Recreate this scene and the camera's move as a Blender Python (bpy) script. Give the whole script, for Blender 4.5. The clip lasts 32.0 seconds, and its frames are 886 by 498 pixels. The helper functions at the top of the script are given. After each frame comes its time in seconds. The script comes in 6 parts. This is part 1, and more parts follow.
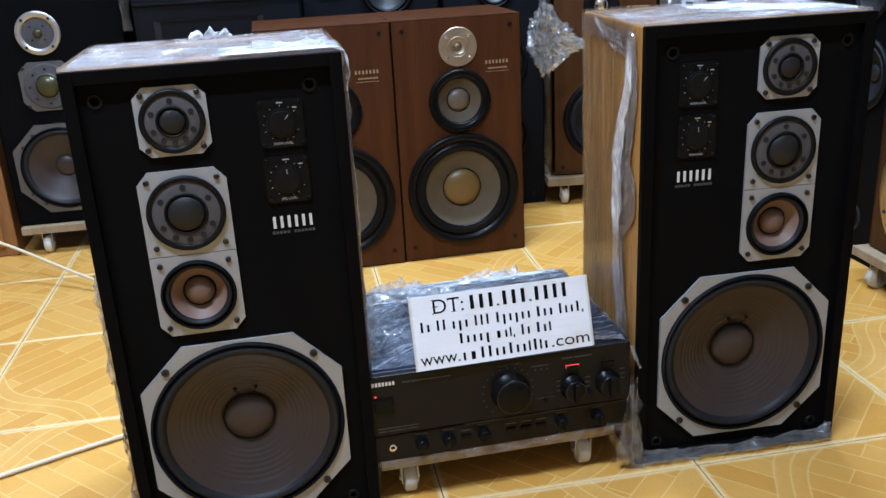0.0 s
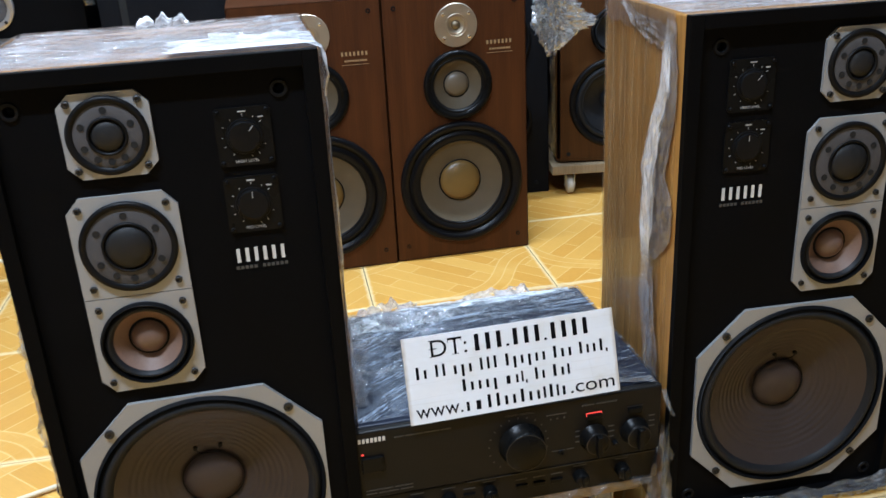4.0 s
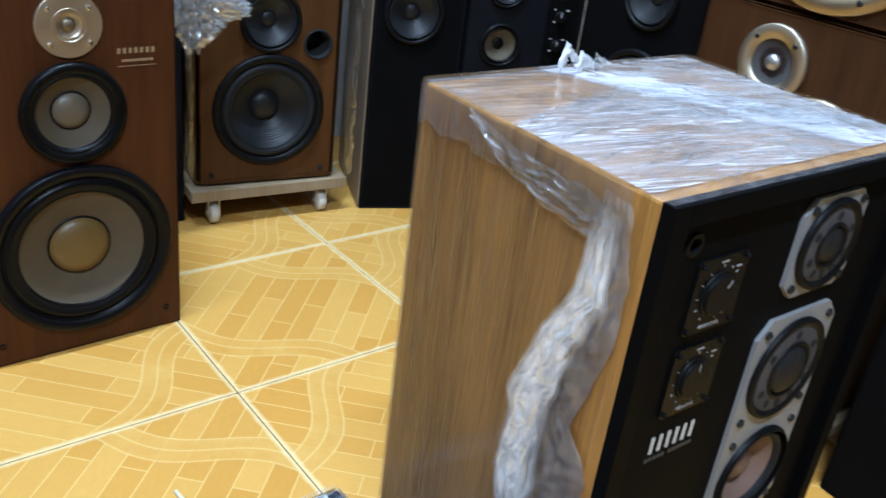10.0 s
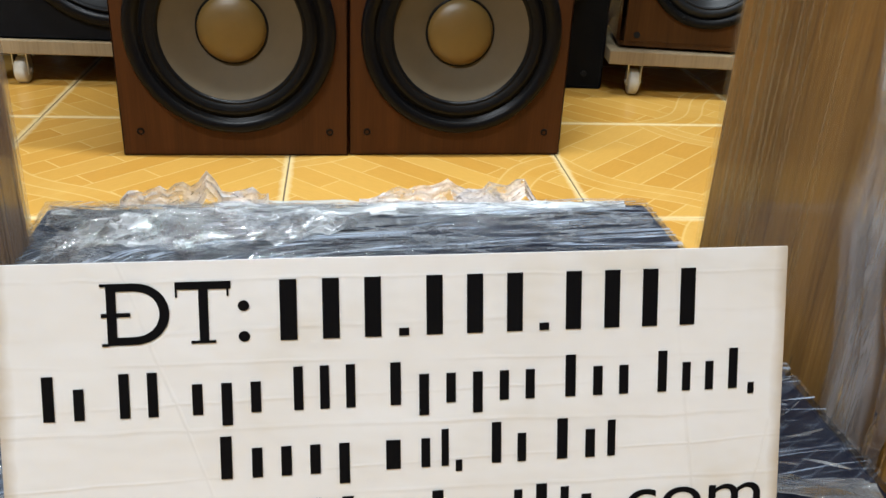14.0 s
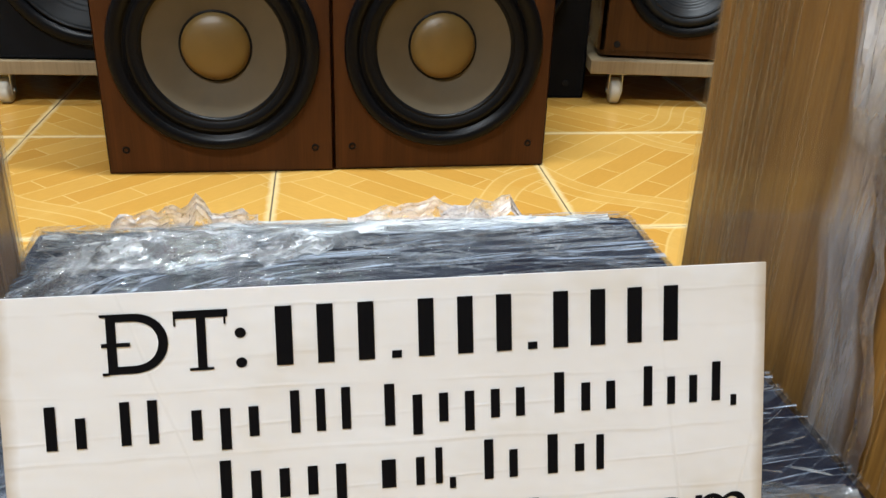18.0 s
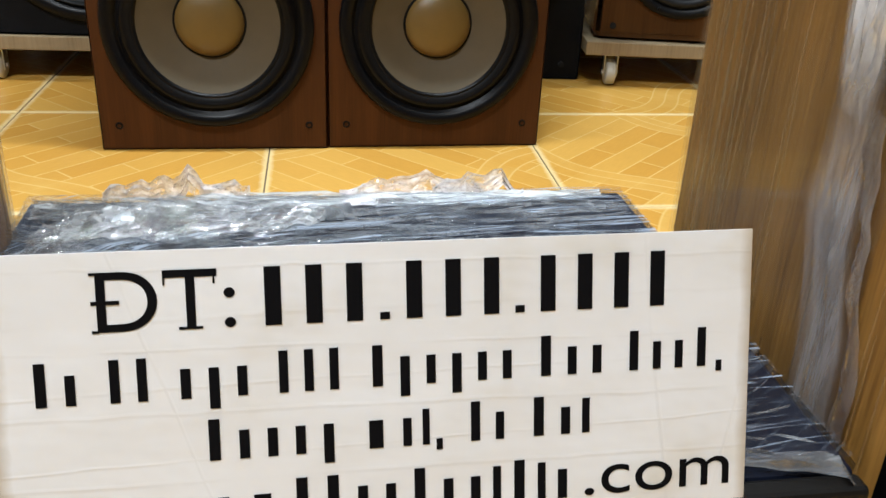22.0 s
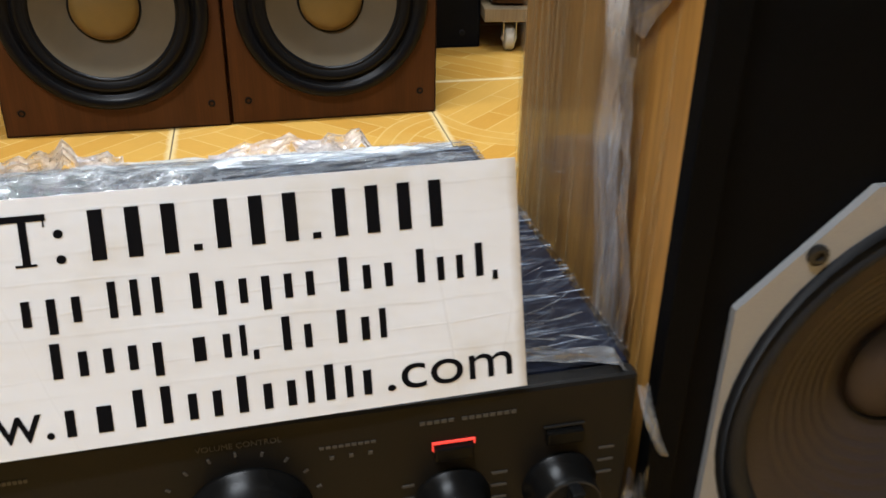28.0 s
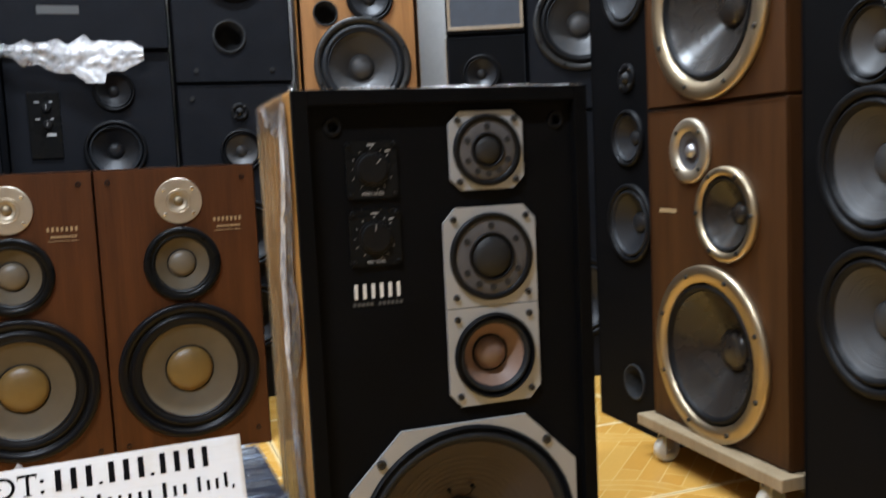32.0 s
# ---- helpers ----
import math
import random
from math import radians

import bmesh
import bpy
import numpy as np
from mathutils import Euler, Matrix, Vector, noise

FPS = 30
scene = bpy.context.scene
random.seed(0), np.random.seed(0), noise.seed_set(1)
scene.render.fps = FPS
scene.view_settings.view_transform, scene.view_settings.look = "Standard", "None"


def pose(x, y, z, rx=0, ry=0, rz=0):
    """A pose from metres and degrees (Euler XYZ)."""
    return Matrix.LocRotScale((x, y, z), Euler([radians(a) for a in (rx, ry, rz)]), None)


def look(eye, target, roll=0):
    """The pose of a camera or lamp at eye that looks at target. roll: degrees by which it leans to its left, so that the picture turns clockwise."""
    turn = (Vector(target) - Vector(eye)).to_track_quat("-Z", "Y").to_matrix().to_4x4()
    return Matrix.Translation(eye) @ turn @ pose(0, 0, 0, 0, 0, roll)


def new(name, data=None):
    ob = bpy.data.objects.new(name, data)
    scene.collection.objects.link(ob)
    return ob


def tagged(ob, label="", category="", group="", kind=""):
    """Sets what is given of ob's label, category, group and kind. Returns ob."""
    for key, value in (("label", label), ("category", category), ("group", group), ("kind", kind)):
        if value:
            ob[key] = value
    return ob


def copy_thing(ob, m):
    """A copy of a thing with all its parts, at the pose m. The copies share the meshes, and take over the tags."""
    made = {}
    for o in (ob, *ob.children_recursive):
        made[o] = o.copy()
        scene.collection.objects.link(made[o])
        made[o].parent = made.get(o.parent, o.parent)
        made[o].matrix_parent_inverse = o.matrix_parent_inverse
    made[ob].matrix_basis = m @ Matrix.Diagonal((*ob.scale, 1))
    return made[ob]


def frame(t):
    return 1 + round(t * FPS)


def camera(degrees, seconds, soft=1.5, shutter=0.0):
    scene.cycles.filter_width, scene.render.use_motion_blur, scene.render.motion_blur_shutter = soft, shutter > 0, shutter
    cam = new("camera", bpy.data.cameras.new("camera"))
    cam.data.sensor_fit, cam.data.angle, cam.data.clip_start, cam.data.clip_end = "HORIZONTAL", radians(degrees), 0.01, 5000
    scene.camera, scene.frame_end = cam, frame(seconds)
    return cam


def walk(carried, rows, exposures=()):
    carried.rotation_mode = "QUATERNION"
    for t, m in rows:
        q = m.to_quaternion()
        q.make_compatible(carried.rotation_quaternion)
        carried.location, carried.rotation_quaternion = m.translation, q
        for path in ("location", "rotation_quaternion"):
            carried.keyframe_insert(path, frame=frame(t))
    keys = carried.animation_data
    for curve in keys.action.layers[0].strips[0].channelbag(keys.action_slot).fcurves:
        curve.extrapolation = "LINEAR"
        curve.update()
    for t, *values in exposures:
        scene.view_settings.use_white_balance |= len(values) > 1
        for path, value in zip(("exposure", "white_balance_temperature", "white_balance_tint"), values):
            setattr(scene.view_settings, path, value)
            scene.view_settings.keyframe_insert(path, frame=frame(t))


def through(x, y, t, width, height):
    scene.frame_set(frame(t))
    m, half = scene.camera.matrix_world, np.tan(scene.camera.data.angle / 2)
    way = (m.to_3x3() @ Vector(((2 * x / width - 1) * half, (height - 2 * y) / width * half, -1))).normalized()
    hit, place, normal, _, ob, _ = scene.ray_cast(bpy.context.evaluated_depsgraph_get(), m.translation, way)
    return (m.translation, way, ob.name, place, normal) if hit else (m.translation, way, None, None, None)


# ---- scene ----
cam = camera(53.1, 32.0, shutter=0.35)
PATH = [
    (0, (0.173, 0.026, 0.822), (0.392, 1.895, 0.143), -3.1),
    (0.5, (0.174, 0.03, 0.821), (0.389, 1.899, 0.144), -3.6),
    (1, (0.179, 0.033, 0.823), (0.393, 1.902, 0.144), -3.3),
    (1.5, (0.174, 0.037, 0.822), (0.387, 1.908, 0.147), -3.0),
    (2, (0.172, 0.041, 0.82), (0.374, 1.914, 0.149), -3.4),
    (2.5, (0.172, 0.055, 0.823), (0.365, 1.929, 0.151), -3.7),
    (4.5, (0.207, 0.335, 0.829), (0.488, 2.162, 0.064), -2.1),
    (5, (0.223, 0.428, 0.835), (0.665, 2.229, 0.084), -0.4),
    (5.5, (0.259, 0.54, 0.834), (0.845, 2.312, 0.116), 0.5),
    (6, (0.294, 0.626, 0.817), (0.951, 2.371, 0.093), 1.4),
    (6.5, (0.269, 0.678, 0.831), (0.933, 2.404, 0.069), 1.8),
    (7, (0.2, 0.747, 0.825), (0.978, 2.401, 0.012), 3.1),
    (7.5, (0.161, 0.816, 0.847), (1.066, 2.365, -0.035), 5.1),
    (8, (0.164, 0.868, 0.893), (1.15, 2.347, -0.024), 5.8),
    (8.5, (0.146, 0.863, 0.917), (1.262, 2.269, 0.037), 6.6),
    (9, (0.148, 0.865, 0.907), (1.328, 2.227, 0.038), 7.2),
    (9.5, (0.153, 0.87, 0.901), (1.34, 2.214, 0.015), 7.4),
    (10, (0.174, 0.881, 0.889), (1.279, 2.292, 0.002), 7.4),
    (10.5, (0.254, 0.91, 0.847), (1.079, 2.505, -0.032), 6.8),
    (11, (0.329, 0.944, 0.788), (0.853, 2.644, -0.125), 5.3),
    (11.5, (0.361, 0.993, 0.728), (0.699, 2.715, -0.232), 4.6),
    (12, (0.366, 0.994, 0.568), (0.512, 2.764, -0.352), 3.5),
    (12.5, (0.362, 0.985, 0.467), (0.392, 2.803, -0.366), 3.5),
    (13, (0.359, 0.957, 0.458), (0.364, 2.775, -0.375), 3.1),
    (13.5, (0.38, 0.936, 0.454), (0.457, 2.747, -0.391), 1.9),
    (14, (0.378, 0.938, 0.459), (0.522, 2.736, -0.406), 2.9),
    (14.5, (0.372, 0.936, 0.459), (0.531, 2.736, -0.397), 3.3),
    (16.5, (0.38, 0.928, 0.474), (0.54, 2.73, -0.378), 1.3),
    (17, (0.382, 0.933, 0.475), (0.567, 2.744, -0.353), 1.7),
    (17.5, (0.378, 0.936, 0.467), (0.556, 2.742, -0.373), 2.1),
    (18, (0.376, 0.932, 0.468), (0.551, 2.735, -0.379), 2.1),
    (18.5, (0.375, 0.93, 0.467), (0.54, 2.734, -0.382), 2.0),
    (19, (0.37, 0.926, 0.457), (0.521, 2.722, -0.412), 2.1),
    (19.5, (0.381, 0.926, 0.461), (0.526, 2.709, -0.433), 1.4),
    (20, (0.379, 0.924, 0.461), (0.542, 2.706, -0.432), 1.9),
    (20.5, (0.38, 0.927, 0.463), (0.557, 2.711, -0.423), 2.6),
    (21, (0.38, 0.925, 0.463), (0.567, 2.712, -0.417), 2.8),
    (21.5, (0.38, 0.927, 0.461), (0.568, 2.713, -0.418), 2.7),
    (22, (0.378, 0.927, 0.462), (0.565, 2.714, -0.417), 2.8),
    (22.5, (0.38, 0.928, 0.464), (0.567, 2.717, -0.41), 3.1),
    (23, (0.377, 0.923, 0.467), (0.574, 2.716, -0.396), 3.6),
    (23.5, (0.376, 0.923, 0.466), (0.575, 2.72, -0.391), 3.7),
    (24, (0.377, 0.923, 0.467), (0.575, 2.721, -0.387), 3.5),
    (24.5, (0.377, 0.925, 0.467), (0.57, 2.724, -0.386), 3.3),
    (26.5, (0.381, 0.926, 0.469), (0.586, 2.729, -0.372), 2.8),
    (27, (0.396, 0.932, 0.465), (0.613, 2.718, -0.407), 2.2),
    (27.5, (0.426, 0.926, 0.445), (0.688, 2.676, -0.487), 1.5),
    (28, (0.431, 0.86, 0.473), (0.736, 2.607, -0.451), 1.0),
    (28.5, (0.444, 0.74, 0.529), (0.753, 2.542, -0.282), 2.5),
    (29, (0.449, 0.635, 0.539), (0.706, 2.496, -0.147), 3.1),
    (29.5, (0.435, 0.537, 0.559), (0.638, 2.435, -0.04), 1.9),
    (29.8, (0.431, 0.531, 0.563), (0.646, 2.436, -0.005), 1.4),
    (30, (0.424, 0.528, 0.562), (0.662, 2.434, 0.004), 1.2),
    (30.5, (0.416, 0.519, 0.557), (0.719, 2.42, 0.014), 0.0),
    (31, (0.428, 0.478, 0.554), (0.759, 2.401, 0.116), -2.4),
    (31.2, (0.438, 0.457, 0.55), (0.807, 2.389, 0.192), -2.8),
    (31.5, (0.458, 0.404, 0.551), (0.933, 2.324, 0.258), -2.4),
    (31.6, (0.463, 0.389, 0.556), (0.96, 2.306, 0.272), -2.3),
    (32, (0.47, 0.274, 0.606), (1.057, 2.176, 0.407), -2.7),
]
EXPOSURES = [(0, 0.15, 5350, 16), (2.5, 0.15, 5350, 16), (4.5, 0.14, 5700, 12), (6, 0.1, 5800, 11), (9, 0.04, 5250, 11), (11, 0.12, 5050, 10), (12, -0.02, 4720, 12), (12.7, 0.0, 5700, 11), (13.2, 0.11, 6600, 13),
             (17, 0.12, 6600, 13), (27, 0.12, 6600, 13), (28.5, 0.03, 6600, 16), (29.2, 0.05, 6550, 16), (30, 0.17, 6400, 16), (31.3, 0.18, 6250, 16), (32, 0.3, 6150, 16)]
walk(cam, [(t, look(eye, target, roll)) for t, eye, target, roll in PATH], EXPOSURES)

# ---- world and lamps ----
world = bpy.data.worlds.new("world")
scene.world = world
world.use_nodes = True
world.node_tree.nodes["Background"].inputs[0].default_value = (0.55, 0.6, 0.68, 1)
world.node_tree.nodes["Background"].inputs[1].default_value = 0.25
scene.view_settings.exposure = 0.0


def area_lamp(name, x, y, z, sx, sy, watts, colour):
    d = bpy.data.lights.new(name, "AREA")
    d.shape, d.size, d.size_y, d.energy, d.color = "RECTANGLE", sx, sy, watts, colour
    ob = new(name, d)
    ob.location = (x, y, z)
    return ob


area_lamp("tube_light_far", 0.60, 2.05, 2.66, 1.2, 0.06, 80, (0.80, 0.93, 1.0))
area_lamp("tube_light_near", -0.35, 0.30, 2.72, 1.2, 0.06, 88, (0.82, 0.93, 1.0))

# ---- materials ----
def mat(name):
    m = bpy.data.materials.new(name)
    m.use_nodes = True
    nt = m.node_tree
    b = nt.nodes["Principled BSDF"]
    return m, nt, b


def node(nt, kind, operation=None):
    n = nt.nodes.new(kind)
    if operation:
        n.operation = operation
    return n


def ramp(nt, fac, stops):
    r = nt.nodes.new("ShaderNodeValToRGB")
    els = r.color_ramp.elements
    while len(els) < len(stops):
        els.new(0.5)
    for e, (p, c) in zip(els, stops):
        e.position = p
        e.color = (*c, 1) if len(c) == 3 else c
    nt.links.new(fac, r.inputs[0])
    return r


def coords(nt, scale=(1, 1, 1), rot=(0, 0, 0), out="Object"):
    tc = nt.nodes.new("ShaderNodeTexCoord")
    mp = nt.nodes.new("ShaderNodeMapping")
    mp.inputs["Scale"].default_value = scale
    mp.inputs["Rotation"].default_value = rot
    nt.links.new(tc.outputs[out], mp.inputs[0])
    return mp.outputs[0]


def noise_tex(nt, vec, scale, detail=4, rough=0.55):
    n = nt.nodes.new("ShaderNodeTexNoise")
    n.inputs["Scale"].default_value = scale
    n.inputs["Detail"].default_value = detail
    n.inputs["Roughness"].default_value = rough
    if vec is not None:
        nt.links.new(vec, n.inputs["Vector"])
    return n.outputs["Fac"]


def bump(nt, b, height, strength, dist=0.001):
    n = nt.nodes.new("ShaderNodeBump")
    n.inputs["Strength"].default_value = strength
    n.inputs["Distance"].default_value = dist
    nt.links.new(height, n.inputs["Height"])
    nt.links.new(n.outputs[0], b.inputs["Normal"])
    return n


def plain(name, colour, rough=0.5, metal=0.0, var=0.25, scale=40.0, bump_s=0.15, spec=0.5, coat=0.0):
    """A painted, moulded or metal surface with fine grain and soft larger variation."""
    m, nt, b = mat(name)
    v = coords(nt)
    fine = noise_tex(nt, v, scale * 8, 3)
    big = noise_tex(nt, v, scale * 0.25, 3)
    mix = node(nt, "ShaderNodeMath", operation="ADD")
    nt.links.new(fine, mix.inputs[0]), nt.links.new(big, mix.inputs[1])
    half = node(nt, "ShaderNodeMath", operation="MULTIPLY")
    nt.links.new(mix.outputs[0], half.inputs[0])
    half.inputs[1].default_value = 0.5
    lo = tuple(c * (1 - var) for c in colour)
    hi = tuple(min(1, c * (1 + var)) for c in colour)
    r = ramp(nt, half.outputs[0], [(0.3, lo), (0.7, hi)])
    nt.links.new(r.outputs[0], b.inputs["Base Color"])
    rr = node(nt, "ShaderNodeMapRange")
    rr.inputs["To Min"].default_value, rr.inputs["To Max"].default_value = rough * 0.85, min(1, rough * 1.15)
    nt.links.new(big, rr.inputs[0])
    nt.links.new(rr.outputs[0], b.inputs["Roughness"])
    b.inputs["Metallic"].default_value = metal
    b.inputs["Specular IOR Level"].default_value = spec
    b.inputs["Coat Weight"].default_value = coat
    if bump_s:
        bump(nt, b, fine, bump_s, 0.0006)
    return m


def wood(name, dark, light, rough=0.45, stretch=9.0, scale=14.0, coat=0.15, grain=6.0, weight=0.45, spec=0.4):
    """Veneer with the grain upright."""
    m, nt, b = mat(name)
    v = coords(nt, (stretch, stretch, 0.5))
    big = noise_tex(nt, v, scale * 0.35, 5, 0.6)
    v2 = coords(nt, (stretch * grain, stretch * grain, 1.2))
    fine = noise_tex(nt, v2, scale, 3, 0.6)
    add = node(nt, "ShaderNodeMath", operation="MULTIPLY_ADD")
    nt.links.new(fine, add.inputs[0])
    add.inputs[1].default_value = weight
    nt.links.new(big, add.inputs[2])
    mid = tuple((a + c) / 2 for a, c in zip(dark, light))
    r = ramp(nt, add.outputs[0], [(0.275 + 0.5 * weight, dark), (0.455 + 0.5 * weight, mid), (0.675 + 0.5 * weight, light)])
    nt.links.new(r.outputs[0], b.inputs["Base Color"])
    b.inputs["Roughness"].default_value = rough
    b.inputs["Coat Weight"].default_value = coat
    b.inputs["Coat Roughness"].default_value = 0.25
    b.inputs["Specular IOR Level"].default_value = spec
    bump(nt, b, fine, 0.12, 0.0005)
    return m


def turned(nt, deg, scale):
    """Object coordinates turned round z, then scaled."""
    mp = nt.nodes.new("ShaderNodeMapping")
    mp.inputs["Scale"].default_value = scale
    nt.links.new(coords(nt, (1, 1, 1), (0, 0, radians(deg))), mp.inputs[0])
    return mp.outputs[0]


def fanned(nt, scale):
    """Object coordinates bent so that lines along x turn into a fan on the negative side."""
    sep = nt.nodes.new("ShaderNodeSeparateXYZ")
    nt.links.new(coords(nt), sep.inputs[0])
    a = node(nt, "ShaderNodeMath", operation="ADD")
    a.inputs[1].default_value = 0.02
    nt.links.new(sep.outputs[0], a.inputs[0])
    lo = node(nt, "ShaderNodeMath", operation="MINIMUM")
    lo.inputs[1].default_value = 0.0
    nt.links.new(a.outputs[0], lo.inputs[0])
    sq = node(nt, "ShaderNodeMath", operation="MULTIPLY")
    nt.links.new(lo.outputs[0], sq.inputs[0]), nt.links.new(lo.outputs[0], sq.inputs[1])
    k1 = node(nt, "ShaderNodeMath", operation="MULTIPLY_ADD")
    k1.inputs[1].default_value = 2.6
    nt.links.new(sq.outputs[0], k1.inputs[0]), nt.links.new(sep.outputs[1], k1.inputs[2])
    k2 = node(nt, "ShaderNodeMath", operation="MULTIPLY_ADD")
    k2.inputs[1].default_value = -0.10
    nt.links.new(sep.outputs[0], k2.inputs[0]), nt.links.new(k1.outputs[0], k2.inputs[2])
    com = nt.nodes.new("ShaderNodeCombineXYZ")
    nt.links.new(sep.outputs[0], com.inputs[0]), nt.links.new(k2.outputs[0], com.inputs[1]), nt.links.new(sep.outputs[2], com.inputs[2])
    mp = nt.nodes.new("ShaderNodeMapping")
    mp.inputs["Scale"].default_value = scale
    nt.links.new(com.outputs[0], mp.inputs[0])
    return mp.outputs[0]


def film(name, base, streak, direction, milk=0.85, scale=30.0, tint=(0.9, 0.94, 1.0), rough=0.16, crumple=1.0, shine=0.1, lo=0.24, hi=0.42, fresnel=0.5, glint=None, depth=0.0, turn=0.0, fan=False, cross=None, glint_thread=0.0, band=None, through=0.4, bare=False, layered=False):
    """Stretch film: clear with milky creases, glossy, with fine glinting relief."""
    m, nt, b = mat(name)
    out = nt.nodes["Material Output"]
    v = fanned(nt, direction) if fan else turned(nt, turn, direction)
    s1 = noise_tex(nt, v, scale, 6, 0.65)
    v2 = coords(nt)
    s2 = noise_tex(nt, v2, scale * 0.3, 4, 0.6)
    mul = node(nt, "ShaderNodeMath", operation="MULTIPLY")
    nt.links.new(s1, mul.inputs[0]), nt.links.new(s2, mul.inputs[1])
    fac = node(nt, "ShaderNodeMapRange")
    fac.inputs["From Min"].default_value, fac.inputs["From Max"].default_value = lo, hi
    fac.inputs["To Min"].default_value, fac.inputs["To Max"].default_value = base, streak
    nt.links.new(mul.outputs[0], fac.inputs[0])
    cover = fac.outputs[0]
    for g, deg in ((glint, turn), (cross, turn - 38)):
        if glint_thread and g:
            # long thin white lines where the film is folded on itself, glints painted into the cover
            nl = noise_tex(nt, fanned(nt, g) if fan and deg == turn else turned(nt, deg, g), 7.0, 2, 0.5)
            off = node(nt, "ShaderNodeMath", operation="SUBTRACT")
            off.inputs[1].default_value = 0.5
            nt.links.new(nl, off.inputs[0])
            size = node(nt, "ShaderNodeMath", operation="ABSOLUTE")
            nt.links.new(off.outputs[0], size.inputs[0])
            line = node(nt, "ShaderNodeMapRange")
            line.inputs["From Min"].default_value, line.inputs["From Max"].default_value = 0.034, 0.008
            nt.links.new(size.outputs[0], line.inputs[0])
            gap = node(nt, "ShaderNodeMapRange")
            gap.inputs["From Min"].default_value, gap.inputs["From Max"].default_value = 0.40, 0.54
            gap.inputs["To Max"].default_value = glint_thread if deg == turn else glint_thread * 0.12
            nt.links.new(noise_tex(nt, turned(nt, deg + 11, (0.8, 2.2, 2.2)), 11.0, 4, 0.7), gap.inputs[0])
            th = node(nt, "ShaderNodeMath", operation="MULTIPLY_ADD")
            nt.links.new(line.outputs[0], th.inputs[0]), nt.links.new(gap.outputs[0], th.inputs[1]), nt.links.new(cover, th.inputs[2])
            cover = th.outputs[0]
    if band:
        # a doubled strip of film across the sheet, haze and glare painted in: angle, offset, half width, weight
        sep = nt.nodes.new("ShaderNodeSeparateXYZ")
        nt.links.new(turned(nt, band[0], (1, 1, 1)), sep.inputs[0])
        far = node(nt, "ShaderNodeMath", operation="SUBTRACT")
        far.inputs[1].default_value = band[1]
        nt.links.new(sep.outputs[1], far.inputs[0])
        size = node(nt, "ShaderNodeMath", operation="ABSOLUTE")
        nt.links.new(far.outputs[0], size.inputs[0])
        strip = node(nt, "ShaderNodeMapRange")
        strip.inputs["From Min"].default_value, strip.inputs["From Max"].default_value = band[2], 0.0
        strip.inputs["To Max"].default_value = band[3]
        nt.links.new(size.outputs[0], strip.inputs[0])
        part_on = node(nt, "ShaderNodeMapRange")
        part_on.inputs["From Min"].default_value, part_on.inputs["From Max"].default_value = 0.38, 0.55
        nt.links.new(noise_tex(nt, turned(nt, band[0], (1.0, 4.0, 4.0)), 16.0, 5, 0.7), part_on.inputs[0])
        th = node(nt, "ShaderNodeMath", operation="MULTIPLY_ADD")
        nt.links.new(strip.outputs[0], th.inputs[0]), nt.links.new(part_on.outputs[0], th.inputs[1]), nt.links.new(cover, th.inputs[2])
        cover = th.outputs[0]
    if bare:
        # a corner with a single clear layer, bounded by two overlapping edges
        def side(ax, ay, c, soft):
            dot = node(nt, "ShaderNodeVectorMath", operation="DOT_PRODUCT")
            dot.inputs[1].default_value = (ax, ay, 0)
            nt.links.new(coords(nt), dot.inputs[0])
            rag = node(nt, "ShaderNodeMath", operation="MULTIPLY_ADD")
            rag.inputs[1].default_value = 0.03
            nt.links.new(noise_tex(nt, coords(nt), 25.0, 4, 0.7), rag.inputs[0])
            nt.links.new(dot.outputs["Value"], rag.inputs[2])
            step = node(nt, "ShaderNodeMapRange")
            step.inputs["From Min"].default_value, step.inputs["From Max"].default_value = c + 0.015 - soft, c + 0.015 + soft
            nt.links.new(rag.outputs[0], step.inputs[0])
            return step.outputs[0]

        both = node(nt, "ShaderNodeMath", operation="MULTIPLY")
        nt.links.new(side(-0.28, 1.0, 0.205, 0.005), both.inputs[0]), nt.links.new(side(-0.884, -0.468, -0.10, 0.012), both.inputs[1])
        keep = node(nt, "ShaderNodeMath", operation="MULTIPLY_ADD")
        keep.inputs[1].default_value, keep.inputs[2].default_value = -0.6, 1.0
        nt.links.new(both.outputs[0], keep.inputs[0])
        less = node(nt, "ShaderNodeMath", operation="MULTIPLY")
        nt.links.new(cover, less.inputs[0]), nt.links.new(keep.outputs[0], less.inputs[1])
        cover = less.outputs[0]
    if layered:
        # fewer layers of film towards the edges of a gathered strip
        lay = nt.nodes.new("ShaderNodeAttribute")
        lay.attribute_name = "layers"
        less = node(nt, "ShaderNodeMath", operation="MULTIPLY")
        nt.links.new(cover, less.inputs[0]), nt.links.new(lay.outputs["Fac"], less.inputs[1])
        cover = less.outputs[0]
    b.inputs["Base Color"].default_value = (*[milk * c for c in tint], 1)
    b.inputs["Roughness"].default_value = 0.3
    clear = nt.nodes.new("ShaderNodeBsdfTransparent")
    clear.inputs[0].default_value = (0.96, 0.97, 0.98, 1)
    mix = nt.nodes.new("ShaderNodeMixShader")
    nt.links.new(cover, mix.inputs[0])
    thru = nt.nodes.new("ShaderNodeBsdfTranslucent")
    thru.inputs[0].default_value = (*[milk * c for c in tint], 1)
    milky = nt.nodes.new("ShaderNodeMixShader")
    milky.inputs[0].default_value = through
    nt.links.new(b.outputs[0], milky.inputs[1]), nt.links.new(thru.outputs[0], milky.inputs[2])
